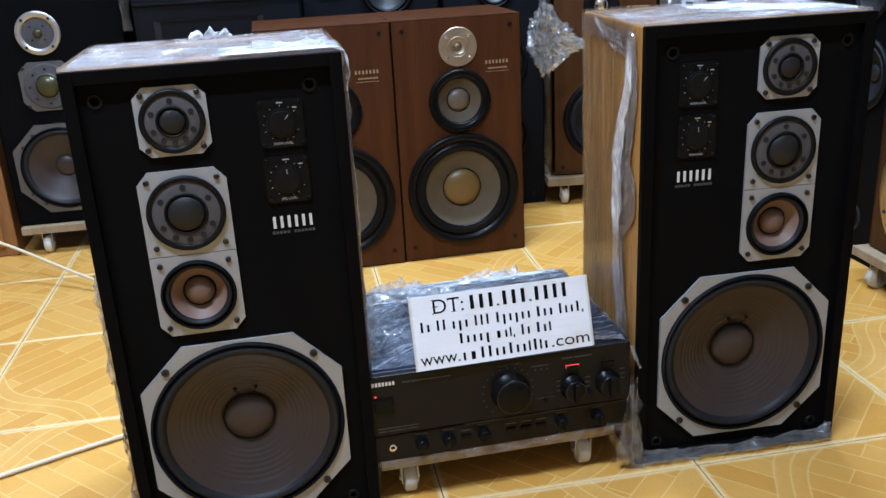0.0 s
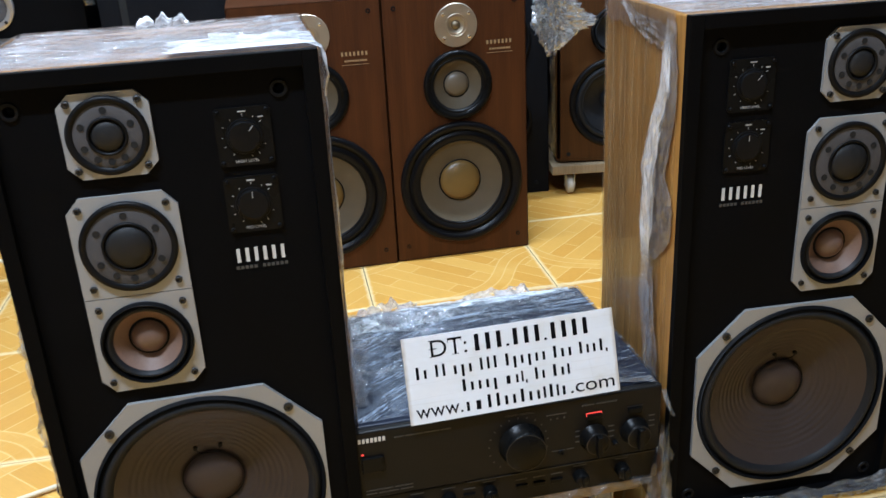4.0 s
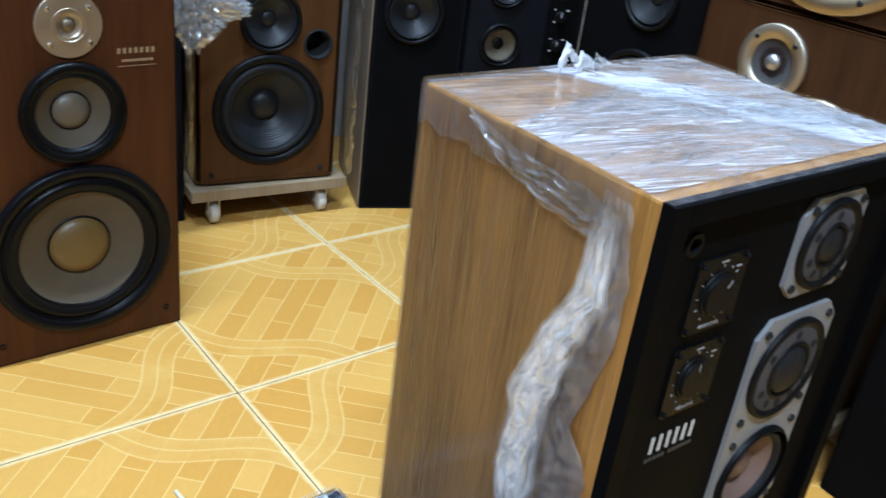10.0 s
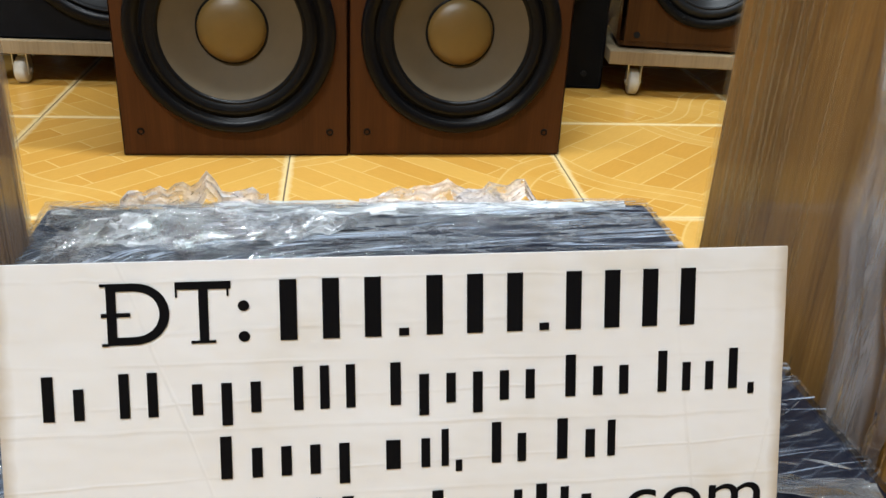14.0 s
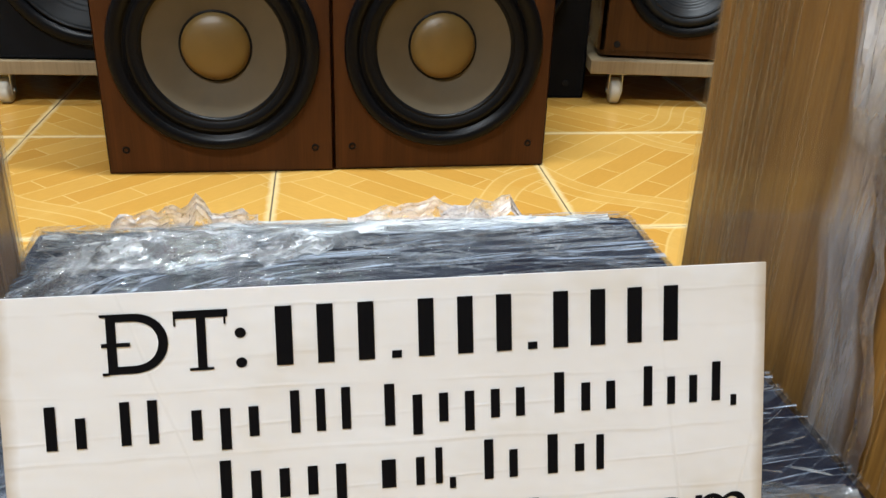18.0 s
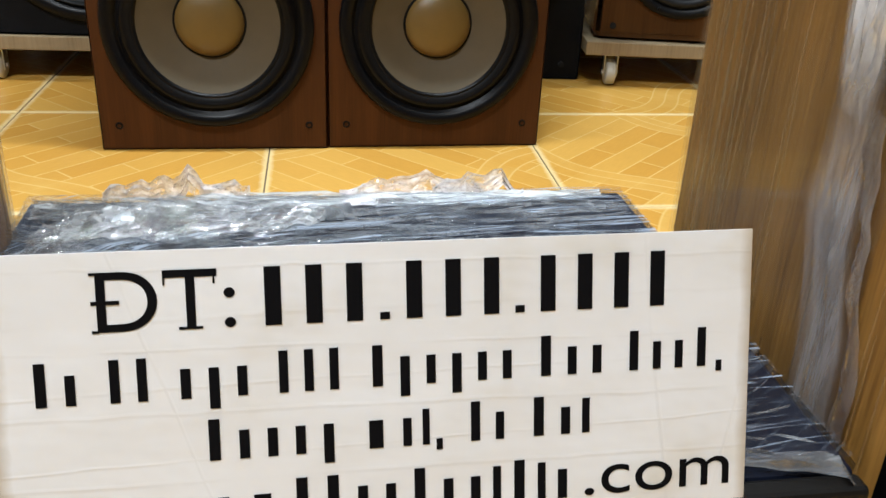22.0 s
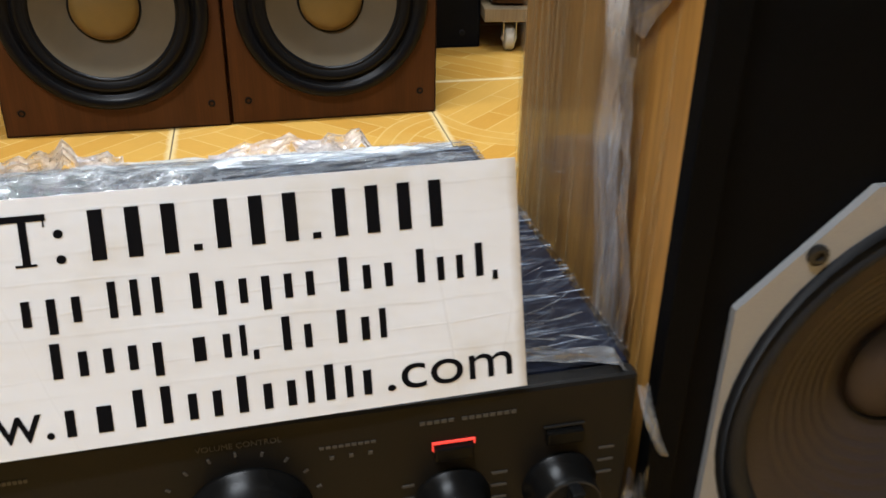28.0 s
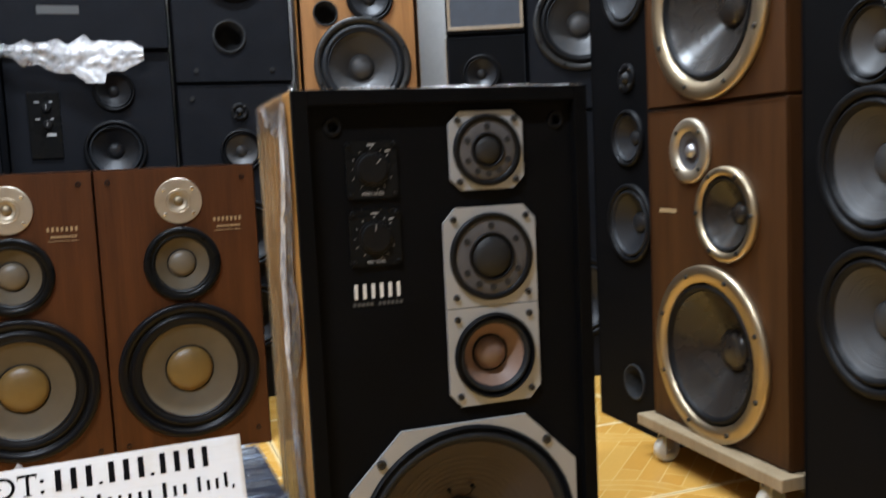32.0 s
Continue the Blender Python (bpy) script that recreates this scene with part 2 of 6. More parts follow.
    nt.links.new(clear.outputs[0], mix.inputs[1]), nt.links.new(milky.outputs[0], mix.inputs[2])
    bp = nt.nodes.new("ShaderNodeBump")
    bp.inputs["Strength"].default_value, bp.inputs["Distance"].default_value = 1.0, 0.006 * crumple
    h = node(nt, "ShaderNodeMath", operation="ADD")
    nt.links.new(s1, h.inputs[0]), nt.links.new(s2, h.inputs[1])
    nt.links.new(h.outputs[0], bp.inputs["Height"])
    normal = bp.outputs[0]
    for g, deg in ((glint, turn), (cross, turn - 38)):
        if g:
            n3 = noise_tex(nt, fanned(nt, g) if fan and deg == turn else turned(nt, deg, g), 10.0, 3, 0.55)
            b3 = nt.nodes.new("ShaderNodeBump")
            b3.inputs["Strength"].default_value, b3.inputs["Distance"].default_value = 1.0, depth
            nt.links.new(n3, b3.inputs["Height"]), nt.links.new(normal, b3.inputs["Normal"])
            normal = b3.outputs[0]
    gloss = nt.nodes.new("ShaderNodeBsdfGlossy")
    gloss.inputs["Roughness"].default_value = rough
    fr = nt.nodes.new("ShaderNodeFresnel")
    fr.inputs["IOR"].default_value = 1.45
    nt.links.new(normal, fr.inputs["Normal"])
    amount = node(nt, "ShaderNodeMath", operation="MULTIPLY_ADD")
    amount.inputs[1].default_value, amount.inputs[2].default_value = fresnel, shine
    nt.links.new(fr.outputs[0], amount.inputs[0])
    if layered:
        less = node(nt, "ShaderNodeMath", operation="MULTIPLY")
        nt.links.new(amount.outputs[0], less.inputs[0]), nt.links.new(lay.outputs["Fac"], less.inputs[1])
        amount = less
    top = nt.nodes.new("ShaderNodeMixShader")
    nt.links.new(amount.outputs[0], top.inputs[0])
    nt.links.new(mix.outputs[0], top.inputs[1]), nt.links.new(gloss.outputs[0], top.inputs[2])
    nt.links.new(normal, gloss.inputs["Normal"])
    nt.links.new(top.outputs[0], out.inputs[0])
    return m


def tile_material():
    """Glazed floor tile printed with slanting parquet strips and wavy pale bands."""
    m, nt, b = mat("floor_tile_glaze")
    tc = nt.nodes.new("ShaderNodeTexCoord")
    sep = nt.nodes.new("ShaderNodeSeparateXYZ")
    nt.links.new(tc.outputs["Object"], sep.inputs[0])

    def m1(op, a, c, d=None):
        n = nt.nodes.new("ShaderNodeMath")
        n.operation = op
        for i, q in enumerate((a, c, d)):
            if q is None:
                continue
            if isinstance(q, (int, float)):
                n.inputs[i].default_value = q
            else:
                nt.links.new(q, n.inputs[i])
        return n.outputs[0]

    info = nt.nodes.new("ShaderNodeObjectInfo")
    x, y = sep.outputs[0], sep.outputs[1]
    # strips run along one diagonal (u); wavy double bands cut off the two corners on it
    u = m1("MULTIPLY", m1("ADD", x, y), 0.7071)
    v = m1("MULTIPLY", m1("SUBTRACT", x, y), 0.7071)
    wave = m1("MULTIPLY", m1("SINE", m1("MULTIPLY", m1("ADD", v, 0.15), math.pi / 0.165), 0.0), 0.021)
    across = m1("SUBTRACT", m1("ABSOLUTE", m1("ADD", u, wave), 0.0), 0.146)
    com = nt.nodes.new("ShaderNodeCombineXYZ")
    nt.links.new(m1("ADD", u, m1("MULTIPLY", info.outputs["Random"], 3.0)), com.inputs[0])
    nt.links.new(m1("ADD", v, 4.0), com.inputs[1])
    br = nt.nodes.new("ShaderNodeTexBrick")
    br.offset, br.squash = 0.37, 1.0
    br.inputs["Scale"].default_value = 1.0
    br.inputs["Brick Width"].default_value, br.inputs["Row Height"].default_value = 0.21, 0.0415
    br.inputs["Mortar Size"].default_value = 0.0014
    br.inputs["Mortar Smooth"].default_value = 0.35
    br.inputs["Color1"].default_value = (0.534, 0.267, 0.046, 1)
    br.inputs["Color2"].default_value = (0.614, 0.347, 0.078, 1)
    br.inputs["Mortar"].default_value = (0.659, 0.423, 0.134, 1)
    nt.links.new(com.outputs[0], br.inputs["Vector"])
    core = m1("LESS_THAN", m1("ABSOLUTE", across, 0.0), 0.026)
    lines = None
    for at in (-0.026, 0.0, 0.026):
        d = m1("ABSOLUTE", m1("SUBTRACT", across, at), 0.0)
        near = nt.nodes.new("ShaderNodeMapRange")
        near.inputs["From Min"].default_value, near.inputs["From Max"].default_value = 0.0024, 0.0008
        nt.links.new(d, near.inputs[0])
        lines = near.outputs[0] if lines is None else m1("MAXIMUM", lines, near.outputs[0])
    mixz = nt.nodes.new("ShaderNodeMix")
    mixz.data_type = "RGBA"
    nt.links.new(m1("MULTIPLY", core, 0.85), mixz.inputs[0])
    nt.links.new(br.outputs[0], mixz.inputs[6])
    tone = ramp(nt, noise_tex(nt, coords(nt), 7.0, 3, 0.6), [(0.35, (0.561, 0.294, 0.055)), (0.65, (0.632, 0.374, 0.098))])
    nt.links.new(tone.outputs[0], mixz.inputs[7])
    mixb = nt.nodes.new("ShaderNodeMix")
    mixb.data_type = "RGBA"
    nt.links.new(m1("MULTIPLY", lines, 0.6), mixb.inputs[0])
    nt.links.new(mixz.outputs[2], mixb.inputs[6])
    mixb.inputs[7].default_value = (0.685, 0.472, 0.169, 1)
    # pale worn edge along the joints
    rag = noise_tex(nt, coords(nt), 45.0, 4)
    reach = m1("ADD", m1("MAXIMUM", m1("ABSOLUTE", x, 0.0), m1("ABSOLUTE", y, 0.0)), m1("MULTIPLY", rag, 0.008))
    worn = nt.nodes.new("ShaderNodeMapRange")
    worn.inputs["From Min"].default_value, worn.inputs["From Max"].default_value = 0.1985, 0.2050
    worn.inputs["To Max"].default_value = 0.6
    nt.links.new(reach, worn.inputs[0])
    edge = nt.nodes.new("ShaderNodeMix")
    edge.data_type = "RGBA"
    nt.links.new(worn.outputs[0], edge.inputs[0])
    nt.links.new(mixb.outputs[2], edge.inputs[6])
    edge.inputs[7].default_value = (0.80, 0.67, 0.38, 1)
    big = noise_tex(nt, coords(nt, out="Generated"), 3.0, 4)
    grain = noise_tex(nt, turned(nt, -45, (5, 40, 1)), 9.0, 5, 0.65)
    val = m1("ADD", 0.82, m1("ADD", m1("MULTIPLY", grain, 0.26), m1("ADD", m1("MULTIPLY", big, 0.1), m1("MULTIPLY", info.outputs["Random"], 0.05))))
    hsv = nt.nodes.new("ShaderNodeHueSaturation")
    nt.links.new(edge.outputs[2], hsv.inputs["Color"]), nt.links.new(val, hsv.inputs["Value"])
    nt.links.new(hsv.outputs[0], b.inputs["Base Color"])
    rg = m1("ADD", 0.16, m1("MULTIPLY", big, 0.14))
    nt.links.new(rg, b.inputs["Roughness"])
    bump(nt, b, grain, 0.06, 0.001)
    return m


OAK = wood("oak_veneer", (0.185, 0.082, 0.0155), (0.45, 0.225, 0.050), 0.5, coat=0.05, grain=3.0, weight=0.6)
WALNUT = wood("walnut_veneer", (0.033, 0.0095, 0.0019), (0.072, 0.0225, 0.0050), 0.5, 7.0, 10.0, 0.02, spec=0.2)
TOWER_WOOD = wood("dark_walnut_veneer", (0.026, 0.0095, 0.0025), (0.056, 0.0215, 0.0057), 0.5, 7.0, 10.0, 0.02, spec=0.2)
TEAK = wood("teak_veneer", (0.034, 0.0120, 0.0027), (0.078, 0.030, 0.0070), 0.5, 7.0, 10.0, 0.02, spec=0.2)
PINE = wood("bare_pine", (0.20, 0.140, 0.075), (0.32, 0.245, 0.15), 0.7, 5.0, 8.0, 0.0, spec=0.2)
SIDE_VENEER = wood("dull_veneer", (0.15, 0.11, 0.07), (0.25, 0.19, 0.125), 0.5)
ORANGE_WOOD = wood("orange_wood", (0.17, 0.070, 0.018), (0.30, 0.135, 0.040), 0.45)
BLACK = plain("black_satin_paint", (0.0030, 0.0030, 0.0034), 0.6, bump_s=0.25, spec=0.04)
RIM_BLACK = plain("black_rim_paint", (0.0026, 0.0026, 0.0029), 0.55, spec=0.04)
CHARCOAL = plain("charcoal_vinyl", (0.0074, 0.0079, 0.0098), 0.55, bump_s=0.4, scale=60, spec=0.06)
GREY_CLOTH = plain("grey_blue_cloth", (0.040, 0.045, 0.055), 0.9, bump_s=0.6, scale=80)
SILVER = plain("silver_paint", (0.29, 0.293, 0.297), 0.45, 0.2, 0.06, 90, 0.12)
DULL_SILVER = plain("dull_silver_paint", (0.10, 0.098, 0.10), 0.4, 0.4, 0.12, 90, 0.12)
BRUSHED = plain("brushed_aluminium", (0.50, 0.50, 0.51), 0.35, 0.9, 0.1, 90, 0.1)
RING_GOLD = plain("old_gold_ring", (0.45, 0.365, 0.245), 0.38, 1.0, 0.12, 90, 0.1)
DOME_BRASS = plain("olive_gold_dome", (0.055, 0.050, 0.022), 0.25, 0.3, 0.1, 60, 0.05)
CONE_GLOSS = plain("glossy_brown_cone", (0.018, 0.0145, 0.012), 0.27, 0.0, 0.25, 60, 0.1, spec=0.5)
GREY_MESH = plain("grey_metal_mesh", (0.068, 0.065, 0.067), 0.7, 0.0, 0.2, 200, 0.6, spec=0.2)
RUBBER = plain("black_rubber", (0.0045, 0.0045, 0.005), 0.45, 0, 0.3, 30, 0.1, spec=0.13)
RUBBER_SHEEN = plain("black_moulded_rubber", (0.0034, 0.0034, 0.0042), 0.3, 0, 0.3, 30, 0.06, spec=0.14)
RUBBER_BLUE = plain("dark_rubber_surround", (0.011, 0.012, 0.014), 0.5, 0, 0.25, 30, 0.12, spec=0.2)
CONE_BROWN = plain("brown_paper_cone", (0.029, 0.0198, 0.0180), 0.46, 0, 0.22, 60, 0.3, spec=0.42)
CONE_PINK = plain("pinkish_paper_cone", (0.165, 0.103, 0.076), 0.5, 0, 0.15, 60, 0.4, spec=0.3)
CAP_BROWN = plain("brown_dust_cap", (0.036, 0.0242, 0.0215), 0.45, 0, 0.12, 60, 0.2, spec=0.4)
CAP_TAN = plain("tan_dust_cap", (0.125, 0.075, 0.056), 0.38, 0, 0.1, 60, 0.1)
CONE_GREY = plain("grey_woven_cone", (0.086, 0.067, 0.041), 0.65, 0, 0.12, 150, 0.4, spec=0.3)
CAP_GOLD = plain("amber_dust_cap", (0.140, 0.086, 0.024), 0.38, 0.0, 0.12, 120, 0.3)
CAP_GREY = plain("grey_brown_dust_cap", (0.125, 0.100, 0.068), 0.4, 0.0, 0.12, 120, 0.3)
CONE_DARK = plain("dark_polished_cone", (0.0120, 0.0124, 0.0142), 0.42, 0.0, 0.25, 60, 0.15, spec=0.3)
CONE_MID_GREY = plain("mid_grey_cone", (0.034, 0.033, 0.033), 0.5, 0.0, 0.2, 60, 0.2)
GOLD_DULL = plain("dull_gold_dome", (0.23, 0.19, 0.13), 0.5, 1.0, 0.08, 120, 0.1)
GOLD = plain("champagne_gold_metal", (0.50, 0.435, 0.335), 0.45, 1.0, 0.08, 120, 0.1)
CHROME = plain("polished_metal", (0.75, 0.73, 0.70), 0.16, 1.0, 0.05, 60, 0.05)
DARK_METAL = plain("dark_screw_metal", (0.026, 0.025, 0.024), 0.4, 0.5, 0.2, 60, 0.1)
DOME_BLACK = plain("smoked_dome", (0.012, 0.012, 0.0125), 0.5, 0.0, 0.3, 200, 0.5, spec=0.25)
HOLE = plain("black_hole", (0.004, 0.004, 0.004), 0.9, 0, 0.1, 60, 0)
WHITE_INK = plain("white_print", (0.58, 0.58, 0.57), 0.6, 0, 0.05, 60, 0)
PALE_INK = plain("pale_print", (0.33, 0.33, 0.325), 0.6, 0, 0.05, 60, 0)
GREY_INK = plain("grey_print", (0.048, 0.048, 0.047), 0.6, 0, 0.05, 60, 0)
GOLD_INK = plain("gold_print", (0.34, 0.235, 0.12), 0.5, 0.2, 0.05, 60, 0)
BLACK_INK = plain("black_print", (0.004, 0.004, 0.005), 0.7, 0, 0.1, 60, 0, spec=0.05)
CASE_BLACK = plain("blue_black_case_paint", (0.0062, 0.0085, 0.0185), 0.45, 0.1, 0.2, 80, 0.2, spec=0.2)
AMP_BLACK = plain("black_anodised_panel", (0.0085, 0.0078, 0.0074), 0.42, 0.1, 0.15, 90, 0.15, spec=0.15)
AMP_GLOSS = plain("black_gloss_plastic", (0.0042, 0.0042, 0.0042), 0.28, 0, 0.15, 90, 0.03, spec=0.10)
WHEEL = plain("white_nylon_wheel", (0.52, 0.50, 0.44), 0.45, 0, 0.12, 60, 0.1)
STEEL = plain("zinc_steel", (0.55, 0.55, 0.54), 0.35, 0.9, 0.1, 60, 0.1)
CORD = plain("cream_cord", (0.62, 0.53, 0.36), 0.6, 0, 0.12, 90, 0.3)
GROUT = plain("dark_grout", (0.10, 0.075, 0.045), 0.9, 0, 0.3, 60, 0.4)
PLASTER = plain("wall_plaster", (0.52, 0.51, 0.49), 0.85, 0, 0.08, 8, 0.3)
CEILING = plain("ceiling_paint", (0.78, 0.78, 0.76), 0.9, 0, 0.05, 8, 0.2)
TILE = tile_material()
# amber tint puts warm bounced light into the clear film's colour
FILM = film("stretch_film_clear", 0.055, 0.12, (7, 7, 0.6), shine=0.0, fresnel=0.40, rough=0.03, crumple=0.0, lo=0.20, hi=0.42, glint=(30, 30, 0.3), depth=0.00006, tint=(1.0, 0.73, 0.42), through=0.2)
FILM_SIDE = film("stretch_film_side_layers", 0.14, 0.30, (4, 4, 0.4), shine=0.03, fresnel=0.6, rough=0.12, crumple=0.0, lo=0.16, hi=0.40, glint=(20, 20, 0.3), depth=0.0003, tint=(1.0, 0.83, 0.72), through=0.2)
# opaque white cover stands in for the tube's blown-out reflection
FILM_GLARE = film("stretch_film_tube_glare", 0.55, 1.0, (2, 9, 9), scale=9.0, milk=1.0, crumple=0.04, shine=0.16, fresnel=0.8, rough=0.14, lo=0.12, hi=0.30, tint=(1.0, 0.98, 1.0), glint=(2, 20, 20), depth=0.0008, through=0.1)
FILM_TOP = film("stretch_film_layered", 0.22, 0.60, (1.0, 12.0, 12.0), scale=7.0, crumple=0.06, shine=0.12, fresnel=0.9, rough=0.12, lo=0.16, hi=0.36, tint=(0.92, 0.89, 1.0), turn=16, glint=(1.4, 26, 26), depth=0.0010, glint_thread=0.35, through=0.15)
# milky doubled film; specular glare on band and streaks painted in as white cover
FILM_TOP_BAND = film("stretch_film_doubled_glare", 0.22, 0.78, (1.0, 12.0, 12.0), scale=7.0, crumple=0.06, shine=0.15, fresnel=0.9, rough=0.12, lo=0.14, hi=0.38, tint=(0.96, 0.94, 1.0), turn=12, glint=(1.3, 26, 26), depth=0.0010, glint_thread=0.70, band=(62.1, 0.118, 0.036, 1.9), through=0.15, bare=True)
# sparkling lines and the left-hand haze are painted in as pale cover
FILM_AMP = film("stretch_film_over_black", 0.0, 0.04, (1.0, 6.0, 6.0), scale=14.0, tint=(0.70, 0.82, 1.0), crumple=0.05, shine=0.03, fresnel=0.55, rough=0.05, lo=0.22, hi=0.36, glint=(0.5, 19, 19), depth=0.0013, fan=True, cross=(1.2, 15, 15), glint_thread=0.46, band=(90, -0.14, 0.13, 0.14), through=0.2)
FILM_CRUMPLE = film("stretch_film_bunched", 0.03, 0.26, (4, 4, 4), scale=14.0, crumple=0.06, rough=0.05, shine=0.09, fresnel=0.9, lo=0.15, hi=0.38, glint=(12, 12, 12), depth=0.003, through=0.2)
FILM_WAD = film("stretch_film_wad", 0.02, 0.20, (4, 4, 4), scale=14.0, crumple=0.0, rough=0.14, shine=0.30, fresnel=0.4, lo=0.15, hi=0.38, tint=(0.90, 0.95, 1.0), through=0.25)
FILM_LAP = film("stretch_film_lap", 0.02, 0.16, (8, 8, 3), scale=12.0, crumple=0.1, rough=0.10, shine=0.04, lo=0.15, hi=0.38, tint=(0.97, 0.93, 1.0), glint=(8, 8, 5), depth=0.002, through=0.2)
FILM_WHITE = film("stretch_film_gathered", 0.62, 1.0, (6, 6, 3.0), scale=10.0, milk=1.0, tint=(0.98, 0.98, 1.0), crumple=0.03, rough=0.20, shine=0.32, fresnel=0.6, lo=0.17, hi=0.31, glint=(9, 9, 6), depth=0.003, through=0.0, layered=True)
FILM_BORDER = film("stretch_film_ruffle", 0.02, 0.20, (5, 5, 3.0), scale=12.0, milk=0.99, tint=(1.0, 0.98, 1.0), crumple=0.06, rough=0.05, shine=0.10, fresnel=0.9, lo=0.12, hi=0.38, glint=(13, 13, 13), depth=0.003, through=0.1)
FILM_LOW = film("stretch_film_hanging", 0.26, 0.62, (10, 10, 0.7), scale=12.0, milk=0.95, tint=(1.0, 0.93, 0.92), crumple=0.05, rough=0.12, shine=0.16, fresnel=0.7, lo=0.19, hi=0.34, glint=(20, 20, 1.5), depth=0.003, through=0.15, layered=True)
FILM_REAR = film("stretch_film_rear_edge", 0.03, 0.75, (2.5, 12, 12), scale=12.0, crumple=0.25, rough=0.09, shine=0.14, lo=0.20, hi=0.33, tint=(0.9, 0.96, 1.0), through=0.15)
FILM_TUFT = film("stretch_film_tuft", 0.06, 0.85, (6, 6, 6), scale=14.0, crumple=0.05, rough=0.05, shine=0.06, fresnel=0.8, lo=0.15, hi=0.38, glint=(12, 12, 12), depth=0.003, tint=(1.0, 0.95, 0.95), through=0.25)
FILM_STRIP = film("stretch_film_strip", 0.0, 0.12, (6, 6, 2), scale=14.0, crumple=0.05, rough=0.07, shine=0.03, fresnel=0.7, lo=0.2, hi=0.38, glint=(12, 12, 8), depth=0.003, tint=(0.92, 0.96, 1.0), through=0.2)
FILM_PATCH = film("stretch_film_patch", 0.25, 0.85, (4, 4, 4), scale=12.0, milk=1.0, tint=(0.96, 0.97, 1.0), crumple=0.05, rough=0.10, shine=0.14, fresnel=0.6, lo=0.14, hi=0.34, glint=(9, 9, 9), depth=0.003, through=0.1)
CREASE = film("stretch_film_crease", 0.06, 0.40, (3, 3, 3), scale=30.0, crumple=0.2, rough=0.10, shine=0.12, lo=0.19, hi=0.32, tint=(0.90, 0.95, 1.0), through=0.1)


def glow(name, colour, strength):
    m, nt, b = mat(name)
    b.inputs["Base Color"].default_value = (*colour, 1)
    b.inputs["Emission Color"].default_value = (*colour, 1)
    b.inputs["Emission Strength"].default_value = strength
    return m


RED_LED = glow("red_led", (1.0, 0.07, 0.05), 0.6)
TUBE_GLOW = glow("tube_glow", (0.93, 0.97, 1.0), 12.0)


def paper_material():
    """Laminated paper: flattened fold lines with painted crease shade, soft dents, brown wear at the edges and a few
    specks.
    """
    m, nt, b = mat("laminated_paper")
    blot = noise_tex(nt, coords(nt, (1, 1, 1.6)), 16.0, 3)
    r = ramp(nt, blot, [(0.40, (0.745, 0.757, 0.785)), (0.58, (0.72, 0.725, 0.74)), (0.75, (0.645, 0.62, 0.575))])
    sep = nt.nodes.new("ShaderNodeSeparateXYZ")
    nt.links.new(coords(nt), sep.inputs[0])

    def line_at(axis, at, slope, wide, seed):
        """A wandering thin line: 1 on it, 0 away from it."""
        dot = node(nt, "ShaderNodeVectorMath", operation="DOT_PRODUCT")
        dot.inputs[1].default_value = (slope, 0, 1) if axis == "z" else (1, 0, slope)
        nt.links.new(coords(nt), dot.inputs[0])
        wav = node(nt, "ShaderNodeMath", operation="MULTIPLY_ADD")
        wav.inputs[1].default_value = 0.004
        nt.links.new(noise_tex(nt, coords(nt, (1.0 + seed * 0.1, 1, 0.4)), 13.0 + seed, 3), wav.inputs[0])
        nt.links.new(dot.outputs["Value"], wav.inputs[2])
        far = node(nt, "ShaderNodeMath", operation="SUBTRACT")
        far.inputs[1].default_value = at + 0.002
        nt.links.new(wav.outputs[0], far.inputs[0])
        near = node(nt, "ShaderNodeMath", operation="ABSOLUTE")
        nt.links.new(far.outputs[0], near.inputs[0])
        on = node(nt, "ShaderNodeMapRange")
        on.inputs["From Min"].default_value, on.inputs["From Max"].default_value = wide, 0.0
        nt.links.new(near.outputs[0], on.inputs[0])
        return on.outputs[0]

    gate = ramp(nt, noise_tex(nt, coords(nt), 20.0, 2), [(0.38, (0.08, 0.08, 0.08)), (0.58, (1, 1, 1))])
    last, relief = r.outputs[0], None
    for k, (axis, at, slope, wide, dark) in enumerate((("z", 0.0235, 0.01, 0.0011, 0.55), ("z", 0.0335, -0.02, 0.0008, 0.4), ("z", 0.048, 0.015, 0.0011, 0.5), ("z", 0.0590, -0.01, 0.0009, 0.4), ("z", 0.0705, 0.02, 0.0009, 0.5), ("z", 0.0835, -0.012, 0.0012, 0.6), ("z", 0.0995, 0.01, 0.0009, 0.4), ("x", 0.104, 0.10, 0.0011, 0.35), ("x", 0.121, -0.25, 0.0009, 0.4), ("x", -0.06, 0.35, 0.0009, 0.25))):
        on = node(nt, "ShaderNodeMath", operation="MULTIPLY")
        nt.links.new(line_at(axis, at, slope, wide, k), on.inputs[0]), nt.links.new(gate.outputs[0], on.inputs[1])
        # crease shade painted in as a grey-brown line along each fold
        part_on = node(nt, "ShaderNodeMath", operation="MULTIPLY")
        part_on.inputs[1].default_value = dark * 0.32
        nt.links.new(on.outputs[0], part_on.inputs[0])
        mx = nt.nodes.new("ShaderNodeMix")
        mx.data_type = "RGBA"
        nt.links.new(part_on.outputs[0], mx.inputs[0]), nt.links.new(last, mx.inputs[6])
        mx.inputs[7].default_value = (0.46, 0.42, 0.37, 1)
        last = mx.outputs[2]
        if relief is None:
            relief = on.outputs[0]
        else:
            top = node(nt, "ShaderNodeMath", operation="MAXIMUM")
            nt.links.new(relief, top.inputs[0]), nt.links.new(on.outputs[0], top.inputs[1])
            relief = top.outputs[0]
